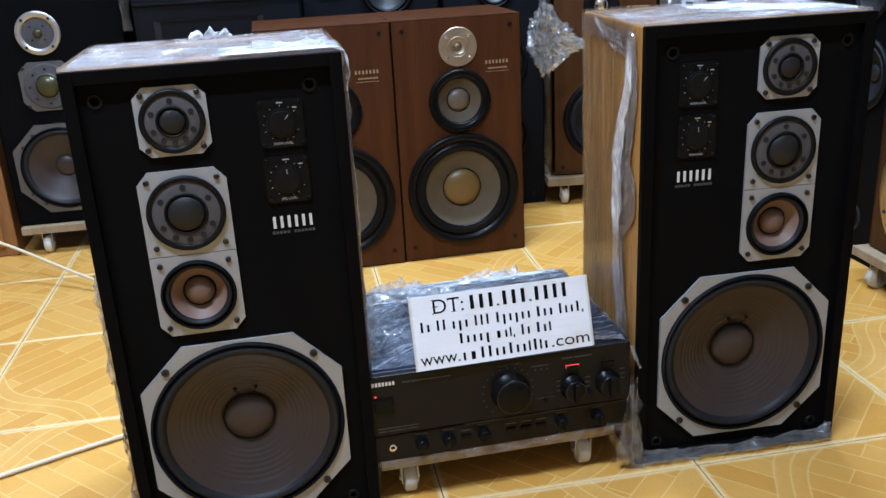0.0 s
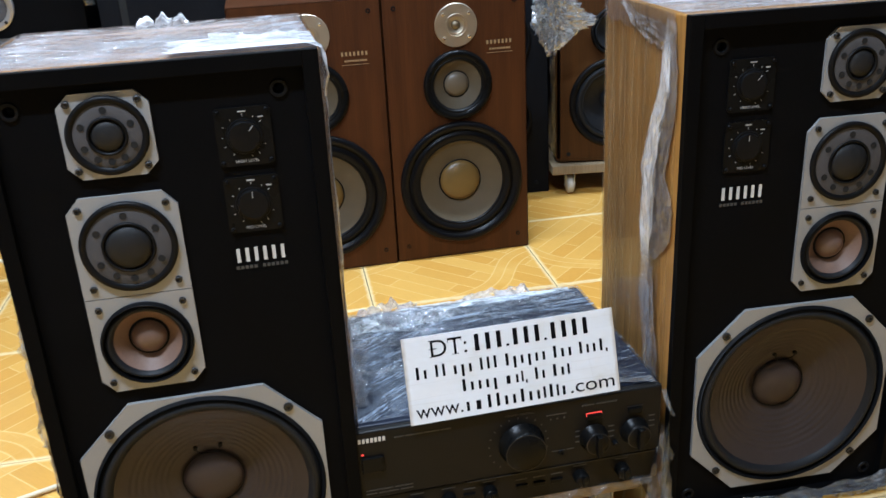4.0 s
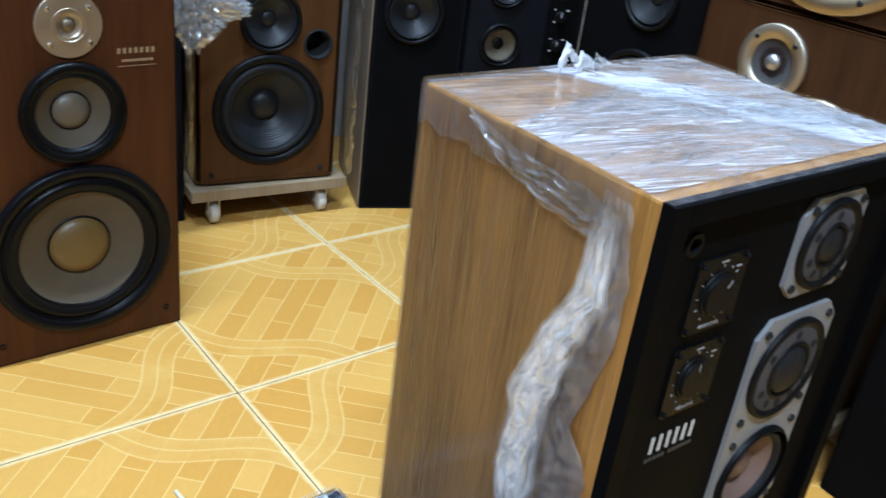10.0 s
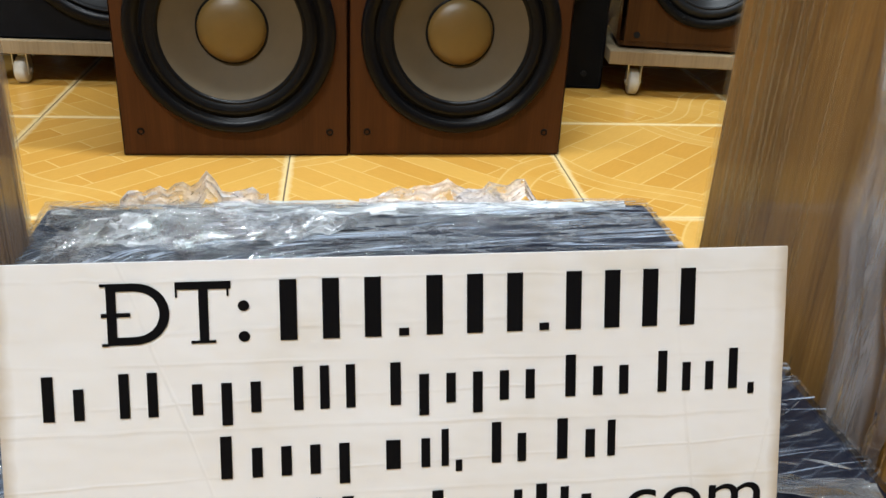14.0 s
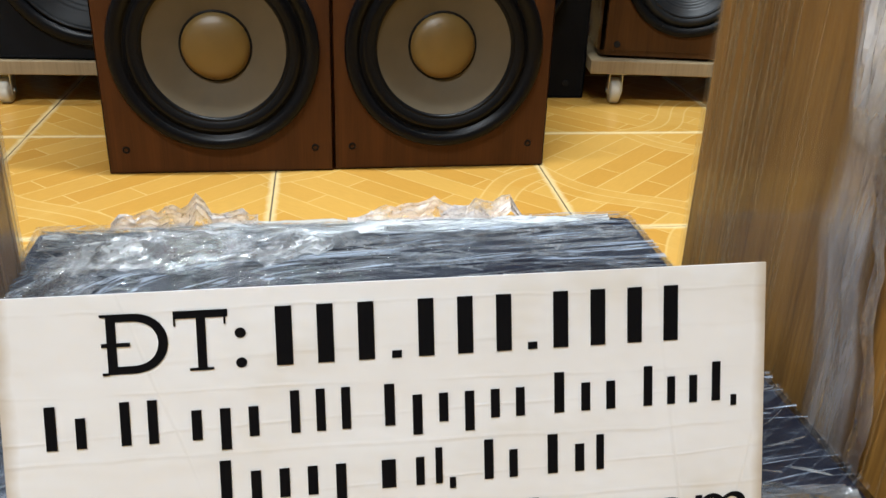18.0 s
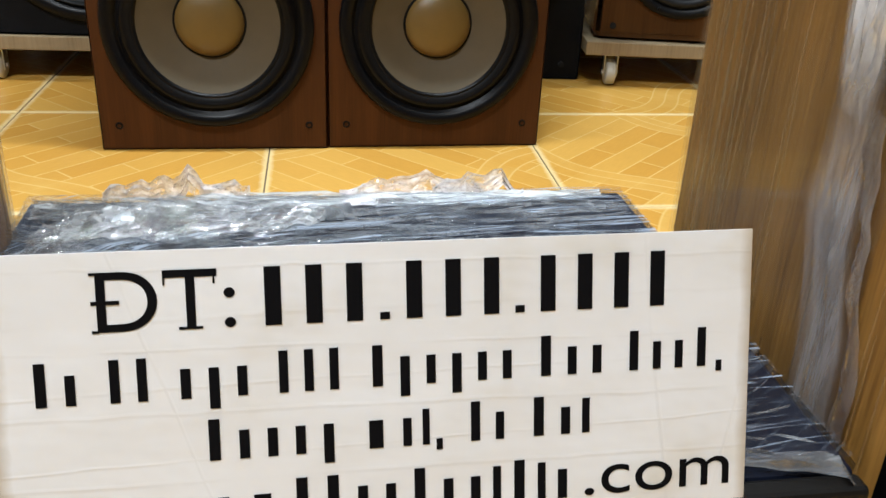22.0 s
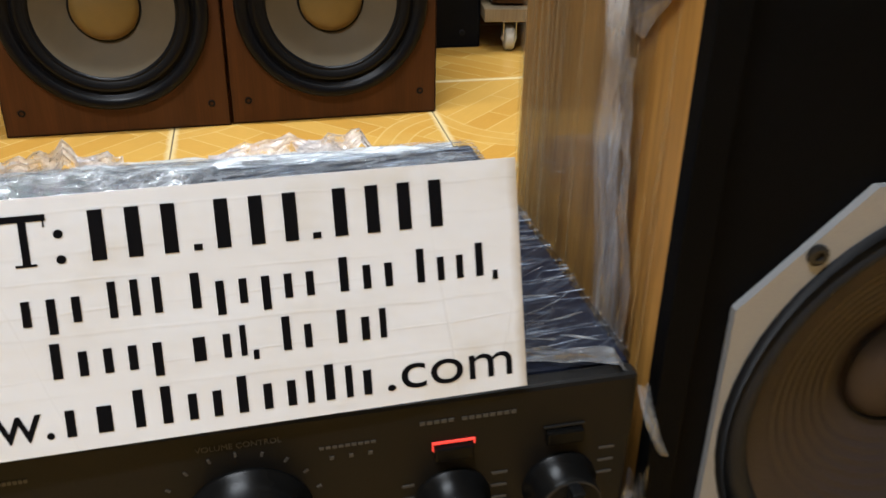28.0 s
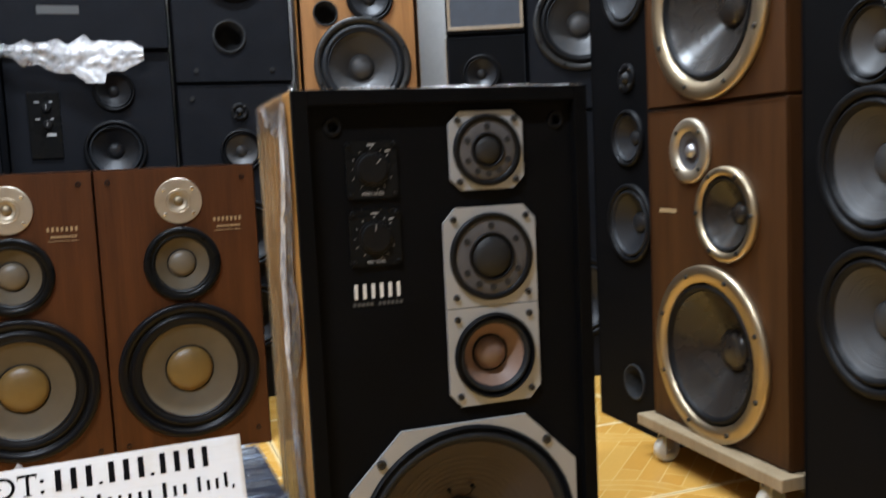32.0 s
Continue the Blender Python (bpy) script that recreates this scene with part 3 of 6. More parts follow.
    # worn brown rim
    far = node(nt, "ShaderNodeMath", operation="ABSOLUTE")
    nt.links.new(sep.outputs[0], far.inputs[0])
    rag = node(nt, "ShaderNodeMath", operation="MULTIPLY_ADD")
    rag.inputs[1].default_value = 0.006
    nt.links.new(noise_tex(nt, coords(nt), 60.0, 4), rag.inputs[0]), nt.links.new(far.outputs[0], rag.inputs[2])
    rim = node(nt, "ShaderNodeMapRange")
    rim.inputs["From Min"].default_value, rim.inputs["From Max"].default_value = 0.1340, 0.1395
    rim.inputs["To Max"].default_value = 0.75
    nt.links.new(rag.outputs[0], rim.inputs[0])
    mx = nt.nodes.new("ShaderNodeMix")
    mx.data_type = "RGBA"
    nt.links.new(rim.outputs[0], mx.inputs[0]), nt.links.new(last, mx.inputs[6])
    mx.inputs[7].default_value = (0.38, 0.30, 0.20, 1)
    last = mx.outputs[2]
    # specks
    vor = nt.nodes.new("ShaderNodeTexVoronoi")
    vor.inputs["Scale"].default_value = 26.0
    nt.links.new(coords(nt), vor.inputs["Vector"])
    dot = node(nt, "ShaderNodeMapRange")
    dot.inputs["From Min"].default_value, dot.inputs["From Max"].default_value = 0.020, 0.012
    dot.inputs["To Max"].default_value = 0.8
    nt.links.new(vor.outputs["Distance"], dot.inputs[0])
    mx = nt.nodes.new("ShaderNodeMix")
    mx.data_type = "RGBA"
    nt.links.new(dot.outputs[0], mx.inputs[0]), nt.links.new(last, mx.inputs[6])
    mx.inputs[7].default_value = (0.12, 0.10, 0.09, 1)
    nt.links.new(mx.outputs[2], b.inputs["Base Color"])
    b.inputs["Roughness"].default_value = 0.32
    high = node(nt, "ShaderNodeMath", operation="MULTIPLY_ADD")
    high.inputs[1].default_value = 0.045
    nt.links.new(relief, high.inputs[0]), nt.links.new(blot, high.inputs[2])
    bump(nt, b, high.outputs[0], 0.35, 0.006)
    return m


PAPER = paper_material()

# ---- building helpers ----
def part(name, bm, material, parent=None, label="", smooth=False):
    me = bpy.data.meshes.new(name)
    bmesh.ops.recalc_face_normals(bm, faces=bm.faces)
    bm.to_mesh(me)
    bm.free()
    me.materials.append(material)
    if smooth:
        for p in me.polygons:
            p.use_smooth = True
    ob = new(name, me)
    ob.parent = parent
    if label:
        ob["label"] = label
    return ob


def again(name, ob, parent, dx, dy, dz):
    """One more piece on the same mesh, moved by (dx, dy, dz) from where the first was built."""
    o = new(name, ob.data)
    o.parent = parent
    o.location = (dx, dy, dz)
    return o


def thing(name, m, label, category, group=""):
    e = new(name)
    e.matrix_world = m
    e.empty_display_size = 0.05
    return tagged(e, label, category, group)


def box(x0, x1, y0, y1, z0, z1, bevel=0.0, seg=2, bm=None):
    b = bmesh.new()
    bmesh.ops.create_cube(b, size=1)
    for v in b.verts:
        v.co = ((x0 + x1) / 2 + v.co.x * (x1 - x0), (y0 + y1) / 2 + v.co.y * (y1 - y0), (z0 + z1) / 2 + v.co.z * (z1 - z0))
    if bevel:
        bmesh.ops.bevel(b, geom=list(b.edges), offset=bevel, segments=seg, profile=0.5, affect="EDGES")
    if bm is None:
        return b
    me = bpy.data.meshes.new("tmp")
    b.to_mesh(me)
    b.free()
    bm.from_mesh(me)
    bpy.data.meshes.remove(me)
    return bm


def lathe(profile, cx=0.0, cz=0.0, seg=40, bm=None):
    """Turns a profile of (radius, y) round the axis that runs along y through (cx, cz)."""
    bm = bm or bmesh.new()
    rings = []
    for r, y in profile:
        if r < 1e-6:
            rings.append([bm.verts.new((cx, y, cz))])
        else:
            rings.append([bm.verts.new((cx + r * math.cos(2 * math.pi * k / seg), y, cz + r * math.sin(2 * math.pi * k / seg))) for k in range(seg)])
    for a, c in zip(rings, rings[1:]):
        for k in range(seg):
            j = (k + 1) % seg
            if len(a) == 1 and len(c) == 1:
                continue
            if len(c) == 1:
                bm.faces.new((a[k], a[j], c[0]))
            elif len(a) == 1:
                bm.faces.new((a[0], c[j], c[k]))
            else:
                bm.faces.new((a[k], a[j], c[j], c[k]))
    return bm


def rect(x0, x1, z0, z1, cut=0.0, cut_low=None):
    lo = cut if cut_low is None else cut_low
    pts = []
    for (x, z, sx, sz) in ((x0, z0, 1, 1), (x1, z0, -1, 1), (x1, z1, -1, -1), (x0, z1, 1, -1)):
        c = lo if z == z0 else cut
        if c <= 0:
            pts.append((x, z))
        elif (sx, sz) in ((1, 1), (-1, -1)):
            pts += [(x, z + sz * c), (x + sx * c, z)]
        else:
            pts += [(x + sx * c, z), (x, z + sz * c)]
    return pts


def plate(outline, holes, y0, y1, seg=40):
    """A flat plate from y0 (front) to y1 with round holes through it: holes are (x, z, radius)."""
    bm = bmesh.new()
    loops = [outline] + [[(cx + r * math.cos(2 * math.pi * k / seg), cz + r * math.sin(2 * math.pi * k / seg)) for k in range(seg)] for cx, cz, r in holes]
    edges, rims = [], []
    for pts in loops:
        vs = [bm.verts.new((x, y0, z)) for x, z in pts]
        rims.append(vs)
        edges += [bm.edges.new((vs[i], vs[(i + 1) % len(vs)])) for i in range(len(vs))]
    bmesh.ops.triangle_fill(bm, use_beauty=True, use_dissolve=False, edges=edges)
    for vs in rims:
        back = [bm.verts.new((v.co.x, y1, v.co.z)) for v in vs]
        for i in range(len(vs)):
            j = (i + 1) % len(vs)
            bm.faces.new((vs[i], vs[j], back[j], back[i]))
    return bm


def cabinet_shell(w, d, z0, z1, wall, inset, bevel=0.0025):
    """A box open at the front, with its front edges wall wide and inset deep."""
    bm = bmesh.new()
    h = w / 2
    back = box(-h, h, 0, d, z0, z1, bevel)
    for f in [f for f in back.faces if f.normal.y < -0.9]:
        back.faces.remove(f)
    me = bpy.data.meshes.new("tmp")
    back.to_mesh(me)
    back.free()
    bm.from_mesh(me)
    bpy.data.meshes.remove(me)
    o = [(-h + bevel, z0 + bevel), (h - bevel, z0 + bevel), (h - bevel, z1 - bevel), (-h + bevel, z1 - bevel)]
    i = [(-h + wall, z0 + wall), (h - wall, z0 + wall), (h - wall, z1 - wall), (-h + wall, z1 - wall)]
    vo = [bm.verts.new((x, 0, z)) for x, z in o]
    vi = [bm.verts.new((x, 0, z)) for x, z in i]
    vb = [bm.verts.new((x, inset, z)) for x, z in i]
    for k in range(4):
        j = (k + 1) % 4
        bm.faces.new((vo[k], vo[j], vi[j], vi[k]))
        bm.faces.new((vi[k], vi[j], vb[j], vb[k]))
    return bm


def disc(r, cx, cz, y, depth, seg=16, dome=0.0):
    """A short round stud from y forward by depth."""
    return lathe([(r, y), (r, y - depth * 0.8), (r * 0.85, y - depth), (0, y - depth - dome)], cx, cz, seg)


def words(text, size, x, y, z, material, parent, name="lettering", label="", align="CENTER"):
    cu = bpy.data.curves.new("text", "FONT")
    cu.body, cu.size, cu.align_x, cu.extrude = text, size, align, 0.0002
    tmp = new("text", cu)
    bpy.context.view_layer.update()
    me = bpy.data.meshes.new_from_object(tmp)
    bpy.data.objects.remove(tmp)
    me.transform(Matrix.Translation((x, y, z)) @ Matrix.Rotation(radians(90), 4, "X"))
    me.materials.clear()
    me.materials.append(material)
    me.name = name
    ob = new(name, me)
    ob.parent = parent
    if label:
        ob["label"] = label
    return ob


def bars(spans, y, material, parent, name, label="", thick=0.0004, each=False):
    """Plain printed bars: each span is (x0, x1, z0, z1). each: every bar is a piece of its own."""
    if each:
        for x0, x1, z0, z1 in spans:
            part(name, box(x0, x1, y - thick, y, z0, z1), material, parent, label)
        return None
    bm = bmesh.new()
    for x0, x1, z0, z1 in spans:
        box(x0, x1, y - thick, y, z0, z1, bm=bm)
    return part(name, bm, material, parent, label)


def char_bars(counts, x0, x1, z0, z1, fill=0.62, gap=0.9):
    """Bars in word groups over a line from x0 to x1; counts are the letters of each word."""
    total = sum(counts) + gap * (len(counts) - 1)
    step = (x1 - x0) / total
    spans, x = [], x0
    for n in counts:
        for _ in range(n):
            spans.append((x + step * (1 - fill) / 2, x + step * (1 + fill) / 2, z0, z1))
            x += step
        x += gap * step
    return spans


def sheet(origin, u, v, n, nu, nv, amp, freq, seed, bm=None, ragged=0.0):
    """A crinkled sheet spanned by u and v from origin, with relief along n."""
    bm = bm or bmesh.new()
    o, u, v, n = Vector(origin), Vector(u), Vector(v), Vector(n)
    lu, lv = u.length, v.length
    grid = []
    for j in range(nv + 1):
        row = []
        for i in range(nu + 1):
            a, c = i / nu, j / nv
            p = Vector((a * lu * freq[0] + seed, c * lv * freq[1] + seed * 1.7, seed * 0.31))
            h = noise.noise(p) + 0.5 * noise.noise(p * 2.3)
            edge = min(1.0, 6 * min(a, 1 - a, c, 1 - c) + 0.25)
            q = o + u * a + v * c + n * max(0.0004, amp * (0.5 + h) * edge)
            if ragged and j == nv:
                q += v.normalized() * ragged * noise.noise(Vector((a * lu * 60, seed, 0)))
            row.append(bm.verts.new(q))
        grid.append(row)
    for j in range(nv):
        for i in range(nu):
            bm.faces.new((grid[j][i], grid[j][i + 1], grid[j + 1][i + 1], grid[j + 1][i]))
    return bm


def ribbon(path, widths, n, across, amp, seed, bm=None, nu=10, wob=0.5, pleat=1.0, step=0.008):
    """A crumpled strip of film along a path; n is the way it bulges, across the way its width runs."""
    bm = bm or bmesh.new()
    n, across = Vector(n), Vector(across)
    pts, ws = [], []
    for (a, c), (wa, wc) in zip(zip(path, path[1:]), zip(widths, widths[1:])):
        steps = max(2, int((Vector(c) - Vector(a)).length / step))
        for s in range(steps):
            k = s / steps
            pts.append(Vector(a).lerp(Vector(c), k))
            ws.append(wa + (wc - wa) * k)
    rows = []
    layers = bm.verts.layers.float.get("layers") or bm.verts.layers.float.new("layers")
    for s, (p, w) in enumerate(zip(pts, ws)):
        row = []
        for i in range(nu + 1):
            a = i / nu - 0.5
            q = Vector((s * 0.33 * pleat + seed, i * 9.0 / nu, seed))
            h = abs(noise.noise(q)) * 1.4 + 0.5 * noise.noise(q * 2.7)
            side = across * (w * a * (1 + wob * noise.noise(Vector((s * 0.25, seed, 4)))) + 0.012 * wob * noise.noise(Vector((s * 0.4, 7, seed))))
            row.append(bm.verts.new(p + side + n * (amp * (0.15 + h) * (1 - (2 * a) ** 2 * 0.7))))
            thick = (1 - abs(2 * a)) * (2.2 + 2.0 * noise.noise(q * 1.3)) - 0.15
            row[-1][layers] = max(0.0, min(1.0, thick)) * min(1.0, (s + 0.5) / 8, (len(pts) - s) / 8)
        rows.append(row)
    for a, c in zip(rows, rows[1:]):
        for i in range(nu):
            bm.faces.new((a[i], a[i + 1], c[i + 1], c[i]))
    return bm


def creases(origin, u, v, n, count, angle, length, width, seed, bm=None, keep=None, spread=7, curl=0.25):
    """Thin raised creases in a tight film: angle(a, c) gives their direction in degrees at the place (a, c) of the sheet."""
    bm = bm or bmesh.new()
    o, u, v, n = Vector(origin), Vector(u), Vector(v), Vector(n)
    uh, vh = u.normalized(), v.normalized()
    g = random.Random(seed)
    made = 0
    for _ in range(count * 6):
        if made >= count:
            break
        a, c = g.random(), g.random()
        if keep and g.random() > keep(a, c):
            continue
        made += 1
        ang = radians(angle(a, c) + g.gauss(0, spread))
        ln, w = length * g.uniform(0.35, 1.5), width * g.uniform(0.5, 1.6)
        bend, p, rows = g.gauss(0, curl), o + u * a + v * c, []
        for k in range(7):
            t = (k / 6 - 0.5) * ln
            th = ang + bend * k / 6
            q = p + (uh * math.cos(th) + vh * math.sin(th)) * t
            a2, c2 = (q - o).dot(uh) / u.length, (q - o).dot(vh) / v.length
            if not (0.01 < a2 < 0.99 and 0.01 < c2 < 0.99):
                continue
            side = -uh * math.sin(th) + vh * math.cos(th)
            ww = w * (1 - abs(k / 3 - 1) ** 2) + 0.0001
            rows.append((bm.verts.new(q - side * ww), bm.verts.new(q + n * (0.0007 + ww * 0.8)), bm.verts.new(q + side * ww)))
        for r0, r1 in zip(rows, rows[1:]):
            bm.faces.new((r0[0], r0[1], r1[1], r1[0]))
            bm.faces.new((r0[1], r0[2], r1[2], r1[1]))
    return bm


def cable(points, radius, material, parent, name, label="", res=8):
    cu = bpy.data.curves.new(name, "CURVE")
    cu.dimensions, cu.bevel_depth, cu.bevel_resolution, cu.resolution_u = "3D", radius, 3, res
    sp = cu.splines.new("NURBS")
    sp.points.add(len(points) - 1)
    for p, q in zip(sp.points, points):
        p.co = (*q, 1)
    sp.use_endpoint_u, sp.order_u = True, 4
    tmp = new("tmp", cu)
    bpy.context.view_layer.update()
    me = bpy.data.meshes.new_from_object(tmp)
    bpy.data.objects.remove(tmp)
    me.materials.clear()
    me.materials.append(material)
    me.name = name
    for p in me.polygons:
        p.use_smooth = True
    ob = new(name, me)
    ob.parent = parent
    if label:
        ob["label"] = label
    return ob


# ---- drivers ----
def screws(parent, centre_pts, y, r=0.004, material=None):
    first = None
    for x, z in centre_pts:
        if first is None:
            bm = lathe([(r, y), (r, y - 0.0022), (r * 0.7, y - 0.003), (r * 0.45, y - 0.003), (r * 0.4, y - 0.0012), (0, y - 0.0012)], 0, 0, 12)
            first = part("screw", bm, material or DARK_METAL, parent, smooth=False)
            first.location = (x, 0, z)
        else:
            again("screw", first, parent, x, 0, z)


def cone_driver(parent, name, cx, cz, rim, surround, cone, cap, depth, mats, y=0.0, cap_out=0.012, ribs=0, label=""):
    """A cone driver: frame ring, rolled surround, cone, dust cap. Radii from large to small; mats in the same order."""
    ring = part(name, lathe([(rim, y + 0.004), (rim, y - 0.003), (rim - 0.003, y - 0.006), (surround + 0.002, y - 0.006), (surround, y + 0.002)], cx, cz, 56), mats[0], parent, label, True)
    w = surround - cone
    prof = [(surround, y + 0.002)] + [(surround - w * k / 8, y + 0.002 - 0.007 * math.sin(math.pi * k / 8) * min(1, w / 0.012)) for k in range(1, 9)]
    part("surround", lathe(prof, cx, cz, 56), mats[1], ring, smooth=True)
    steps = 44 if ribs else 10
    prof = []
    for k in range(steps + 1):
        a = k / steps
        r = cone + (cap - cone) * a
        yy = y + 0.002 + depth * (a ** 0.9)
        if ribs and 0.18 < a < ribs and (k // 2) % 2:
            yy += 0.0006
        prof.append((r, yy))
    part("cone", lathe(prof, cx, cz, 56), mats[2], ring, smooth=True)
    yb = y + 0.002 + depth
    part("dust_cap", lathe([(cap, yb)] + [(cap * math.cos(math.pi / 2 * k / 6), yb - cap_out * math.sin(math.pi / 2 * k / 6)) for k in range(1, 7)], cx, cz, 40), mats[3], ring, smooth=True)
    return ring


def dome_driver(parent, name, cx, cz, r_mesh, r_dome, y, holes, label=""):
    """A dome driver behind a grey perforated plate with round holes."""
    ring = part(name, lathe([(r_mesh + 0.004, y), (r_mesh + 0.004, y - 0.004), (r_mesh, y - 0.005), (r_mesh - 0.003, y - 0.002)], cx, cz, 48), RUBBER, parent, label, True)
    part("mesh_plate", lathe([(r_mesh - 0.003, y - 0.002), (r_mesh * 0.8, y - 0.0035), (r_dome + 0.0035, y - 0.0035)], cx, cz, 48), GREY_MESH, ring, smooth=True)
    part("dome_ring", lathe([(r_dome + 0.0035, y - 0.0035), (r_dome + 0.003, y - 0.0055), (r_dome + 0.001, y - 0.0055), (r_dome, y - 0.001)], cx, cz, 40), RUBBER, ring, smooth=True)
    part("dome", lathe([(r_dome + 0.001, y - 0.001), (r_dome, y - 0.001)] + [(r_dome * math.cos(math.pi / 2 * k / 6), y - 0.001 - 0.42 * r_dome * math.sin(math.pi / 2 * k / 6)) for k in range(1, 7)], cx, cz, 40), DOME_BLACK, ring, smooth=True)
    first = None
    rr = (r_mesh + r_dome) / 2
    for ang, s in holes:
        hx, hz = cx + rr * math.sin(radians(ang)), cz + rr * math.cos(radians(ang))
        s *= 1.2
        bm = lathe([(s, 0.0006), (s, 0), (s * 0.6, 0.0001), (0, 0.0002)], 0, 0, 14)
        if first is None:
            first = part("vent_hole", bm, HOLE, ring)
            first.location = (hx, y - 0.0042, hz)
        else:
            bm.free()
            again("vent_hole", first, ring, hx, y - 0.0042, hz)
    return ring


# ---- room ----
def structure(name, bm, material, label, category):
    return tagged(part(name, bm, material), label, category, kind="structure")


structure("floor", box(-3.2, 3.2, -2.6, 3.02, -0.12, -0.002), GROUT, "dark grouted bed under the floor tiles", "floor")
structure("wall_north", box(-3.2, 3.2, 3.02, 3.17, -0.12, 3.0), PLASTER, "plain plastered wall behind the loudspeakers", "wall")
structure("wall_south", box(-3.2, 3.2, -2.75, -2.6, -0.12, 3.0), PLASTER, "plain plastered wall", "wall")
structure("wall_west", box(-3.35, -3.2, -2.75, 3.17, -0.12, 3.0), PLASTER, "plain plastered wall", "wall")
structure("wall_east", box(3.2, 3.35, -2.75, 3.17, -0.12, 3.0), PLASTER, "plain plastered wall", "wall")
structure("ceiling", box(-3.35, 3.35, -2.75, 3.17, 3.0, 3.1), CEILING, "plain white ceiling", "ceiling")


def tube_lamp(x, y, z=2.78):
    e = thing("ceiling_tube_lamp", pose(x, y, z), "slim white fluorescent batten lamp under the ceiling", "lamp", "ceiling lamps")
    part("housing", box(-0.62, 0.62, -0.03, 0.03, 0.0, 3.0 - z, 0.006), CEILING, e)
    t = part("tube", lathe([(0.0, -0.6), (0.013, -0.6), (0.013, 0.6), (0.0, 0.6)], 0, 0, 16), TUBE_GLOW, e, "glowing glass tube", True)
    t.rotation_euler = (0, 0, radians(90))
    t.location = (0, 0, -0.016)


tube_lamp(0.60, 2.05, 2.72)
tube_lamp(-0.35, 0.30)

# ---- the wrapped pair of loudspeakers in front ----
W, H, DEEP = 0.337, 0.684, 0.27


def monitor(name, m, s, label):
    """s = 1: drivers on the viewer's right; s = -1: mirrored."""
    e = thing(name, m, label, "loudspeaker", "wrapped three-way pair")
    wall = 0.014
    part("cabinet", cabinet_shell(W, DEEP, 0.0, H, wall, 0.02), OAK, e, "golden oak veneer cabinet")
    fr = bmesh.new()
    t = 0.016
    for a in ((-W / 2 - 0.0004, -W / 2 + t, 0.0005, H + 0.0004), (W / 2 - t, W / 2 + 0.0004, 0.0005, H + 0.0004), (-W / 2 + t, W / 2 - t, H - t, H + 0.0004), (-W / 2 + t, W / 2 - t, 0.001, t)):
        box(a[0], a[1], -0.003, 0.0095, a[2], a[3], 0.0008, bm=fr)
    part("front_frame", fr, RIM_BLACK, e, "black painted front edge")
    wz, wx = 0.172, 0.006 * s
    tx, tz = 0.0462 * s, 0.615
    dx, dz, qz = 0.0463 * s, 0.496, 0.3825
    y0 = 0.008
    holes = [(wx, wz, 0.128), (dx, qz, 0.047), (-0.126 * s, 0.646, 0.006), (0.133 * s, 0.646, 0.006), (-0.130 * s, 0.032, 0.005), (0.135 * s, 0.032, 0.005)]
    part("baffle", plate(rect(-W / 2 + 0.013, W / 2 - 0.013, 0.013, H - 0.013), holes, y0, y0 + 0.02), BLACK, e, "black painted front panel")
    for hx, hz, hr in holes[2:]:
        part("grille_socket", lathe([(hr + 0.004, y0), (hr + 0.003, y0 - 0.002), (hr, y0 - 0.002), (hr * 0.8, y0 + 0.012), (0, y0 + 0.014)], hx, hz, 18), RUBBER, e)
    # woofer on an eight-sided silver plate
    hw = 0.137
    wp = part("woofer_plate", plate(rect(wx - hw, wx + hw, wz - 0.137, wz + 0.137, 0.062), [(wx, wz, 0.1318)], y0 - 0.005, y0, 56), SILVER, e, "eight-sided silver plate")
    cone_driver(wp, "woofer", wx, wz, 0.134, 0.129, 0.113, 0.036, 0.034, (RUBBER, RUBBER_BLUE, CONE_BROWN, CAP_BROWN), y0 - 0.003, 0.013, 0.85)
    for sx in (-1, 1):
        part("lead_terminal", disc(0.0028, wx + sx * 0.0145, wz + 0.0515, y0 + 0.021, 0.004, 10), RUBBER, wp)
        cable([(wx + sx * 0.0145, y0 + 0.018, wz + 0.0505), (wx + sx * 0.0125, y0 + 0.019, wz + 0.044), (wx + sx * 0.007, y0 + 0.026, wz + 0.038), (wx, y0 + 0.028, wz + 0.037)], 0.0007, RUBBER, wp, "lead_wire", res=4)
    part("cap_joint", lathe([(0.0372, y0 + 0.0295), (0.0366, y0 + 0.0285), (0.0358, y0 + 0.0305)], wx, wz, 48), RUBBER, wp, smooth=True)
    screws(wp, [(wx + a * 0.1, wz + c * 0.1035) for a in (-1, 1) for c in (-1, 1)], y0 - 0.005, 0.0055)
    # tweeter
    tp = part("tweeter_plate", plate(rect(tx - 0.044, tx + 0.044, tz - 0.0435, tz + 0.0435, 0.013), [], y0 - 0.004, y0), SILVER, e, "silver plate")
    dome_driver(tp, "tweeter", tx, tz, 0.036, 0.0165, y0 - 0.004, [(0, 0.003), (-65, 0.003), (65, 0.003), (-115, 0.0022), (115, 0.0022), (-150, 0.0035), (150, 0.0035), (180, 0.0035)])
    screws(tp, [(tx + a * 0.0338, tz + c * 0.034) for a in (-1, 1) for c in (-1, 1)], y0 - 0.004, 0.0038)
    # midrange dome
    mp = part("midrange_plate", plate([(dx - 0.0555, 0.4402), (dx + 0.0555, 0.4402), (dx + 0.0555, 0.5365), (dx + 0.041, 0.5525), (dx - 0.041, 0.5525), (dx - 0.0555, 0.5365)], [], y0 - 0.004, y0), SILVER, e, "silver plate")
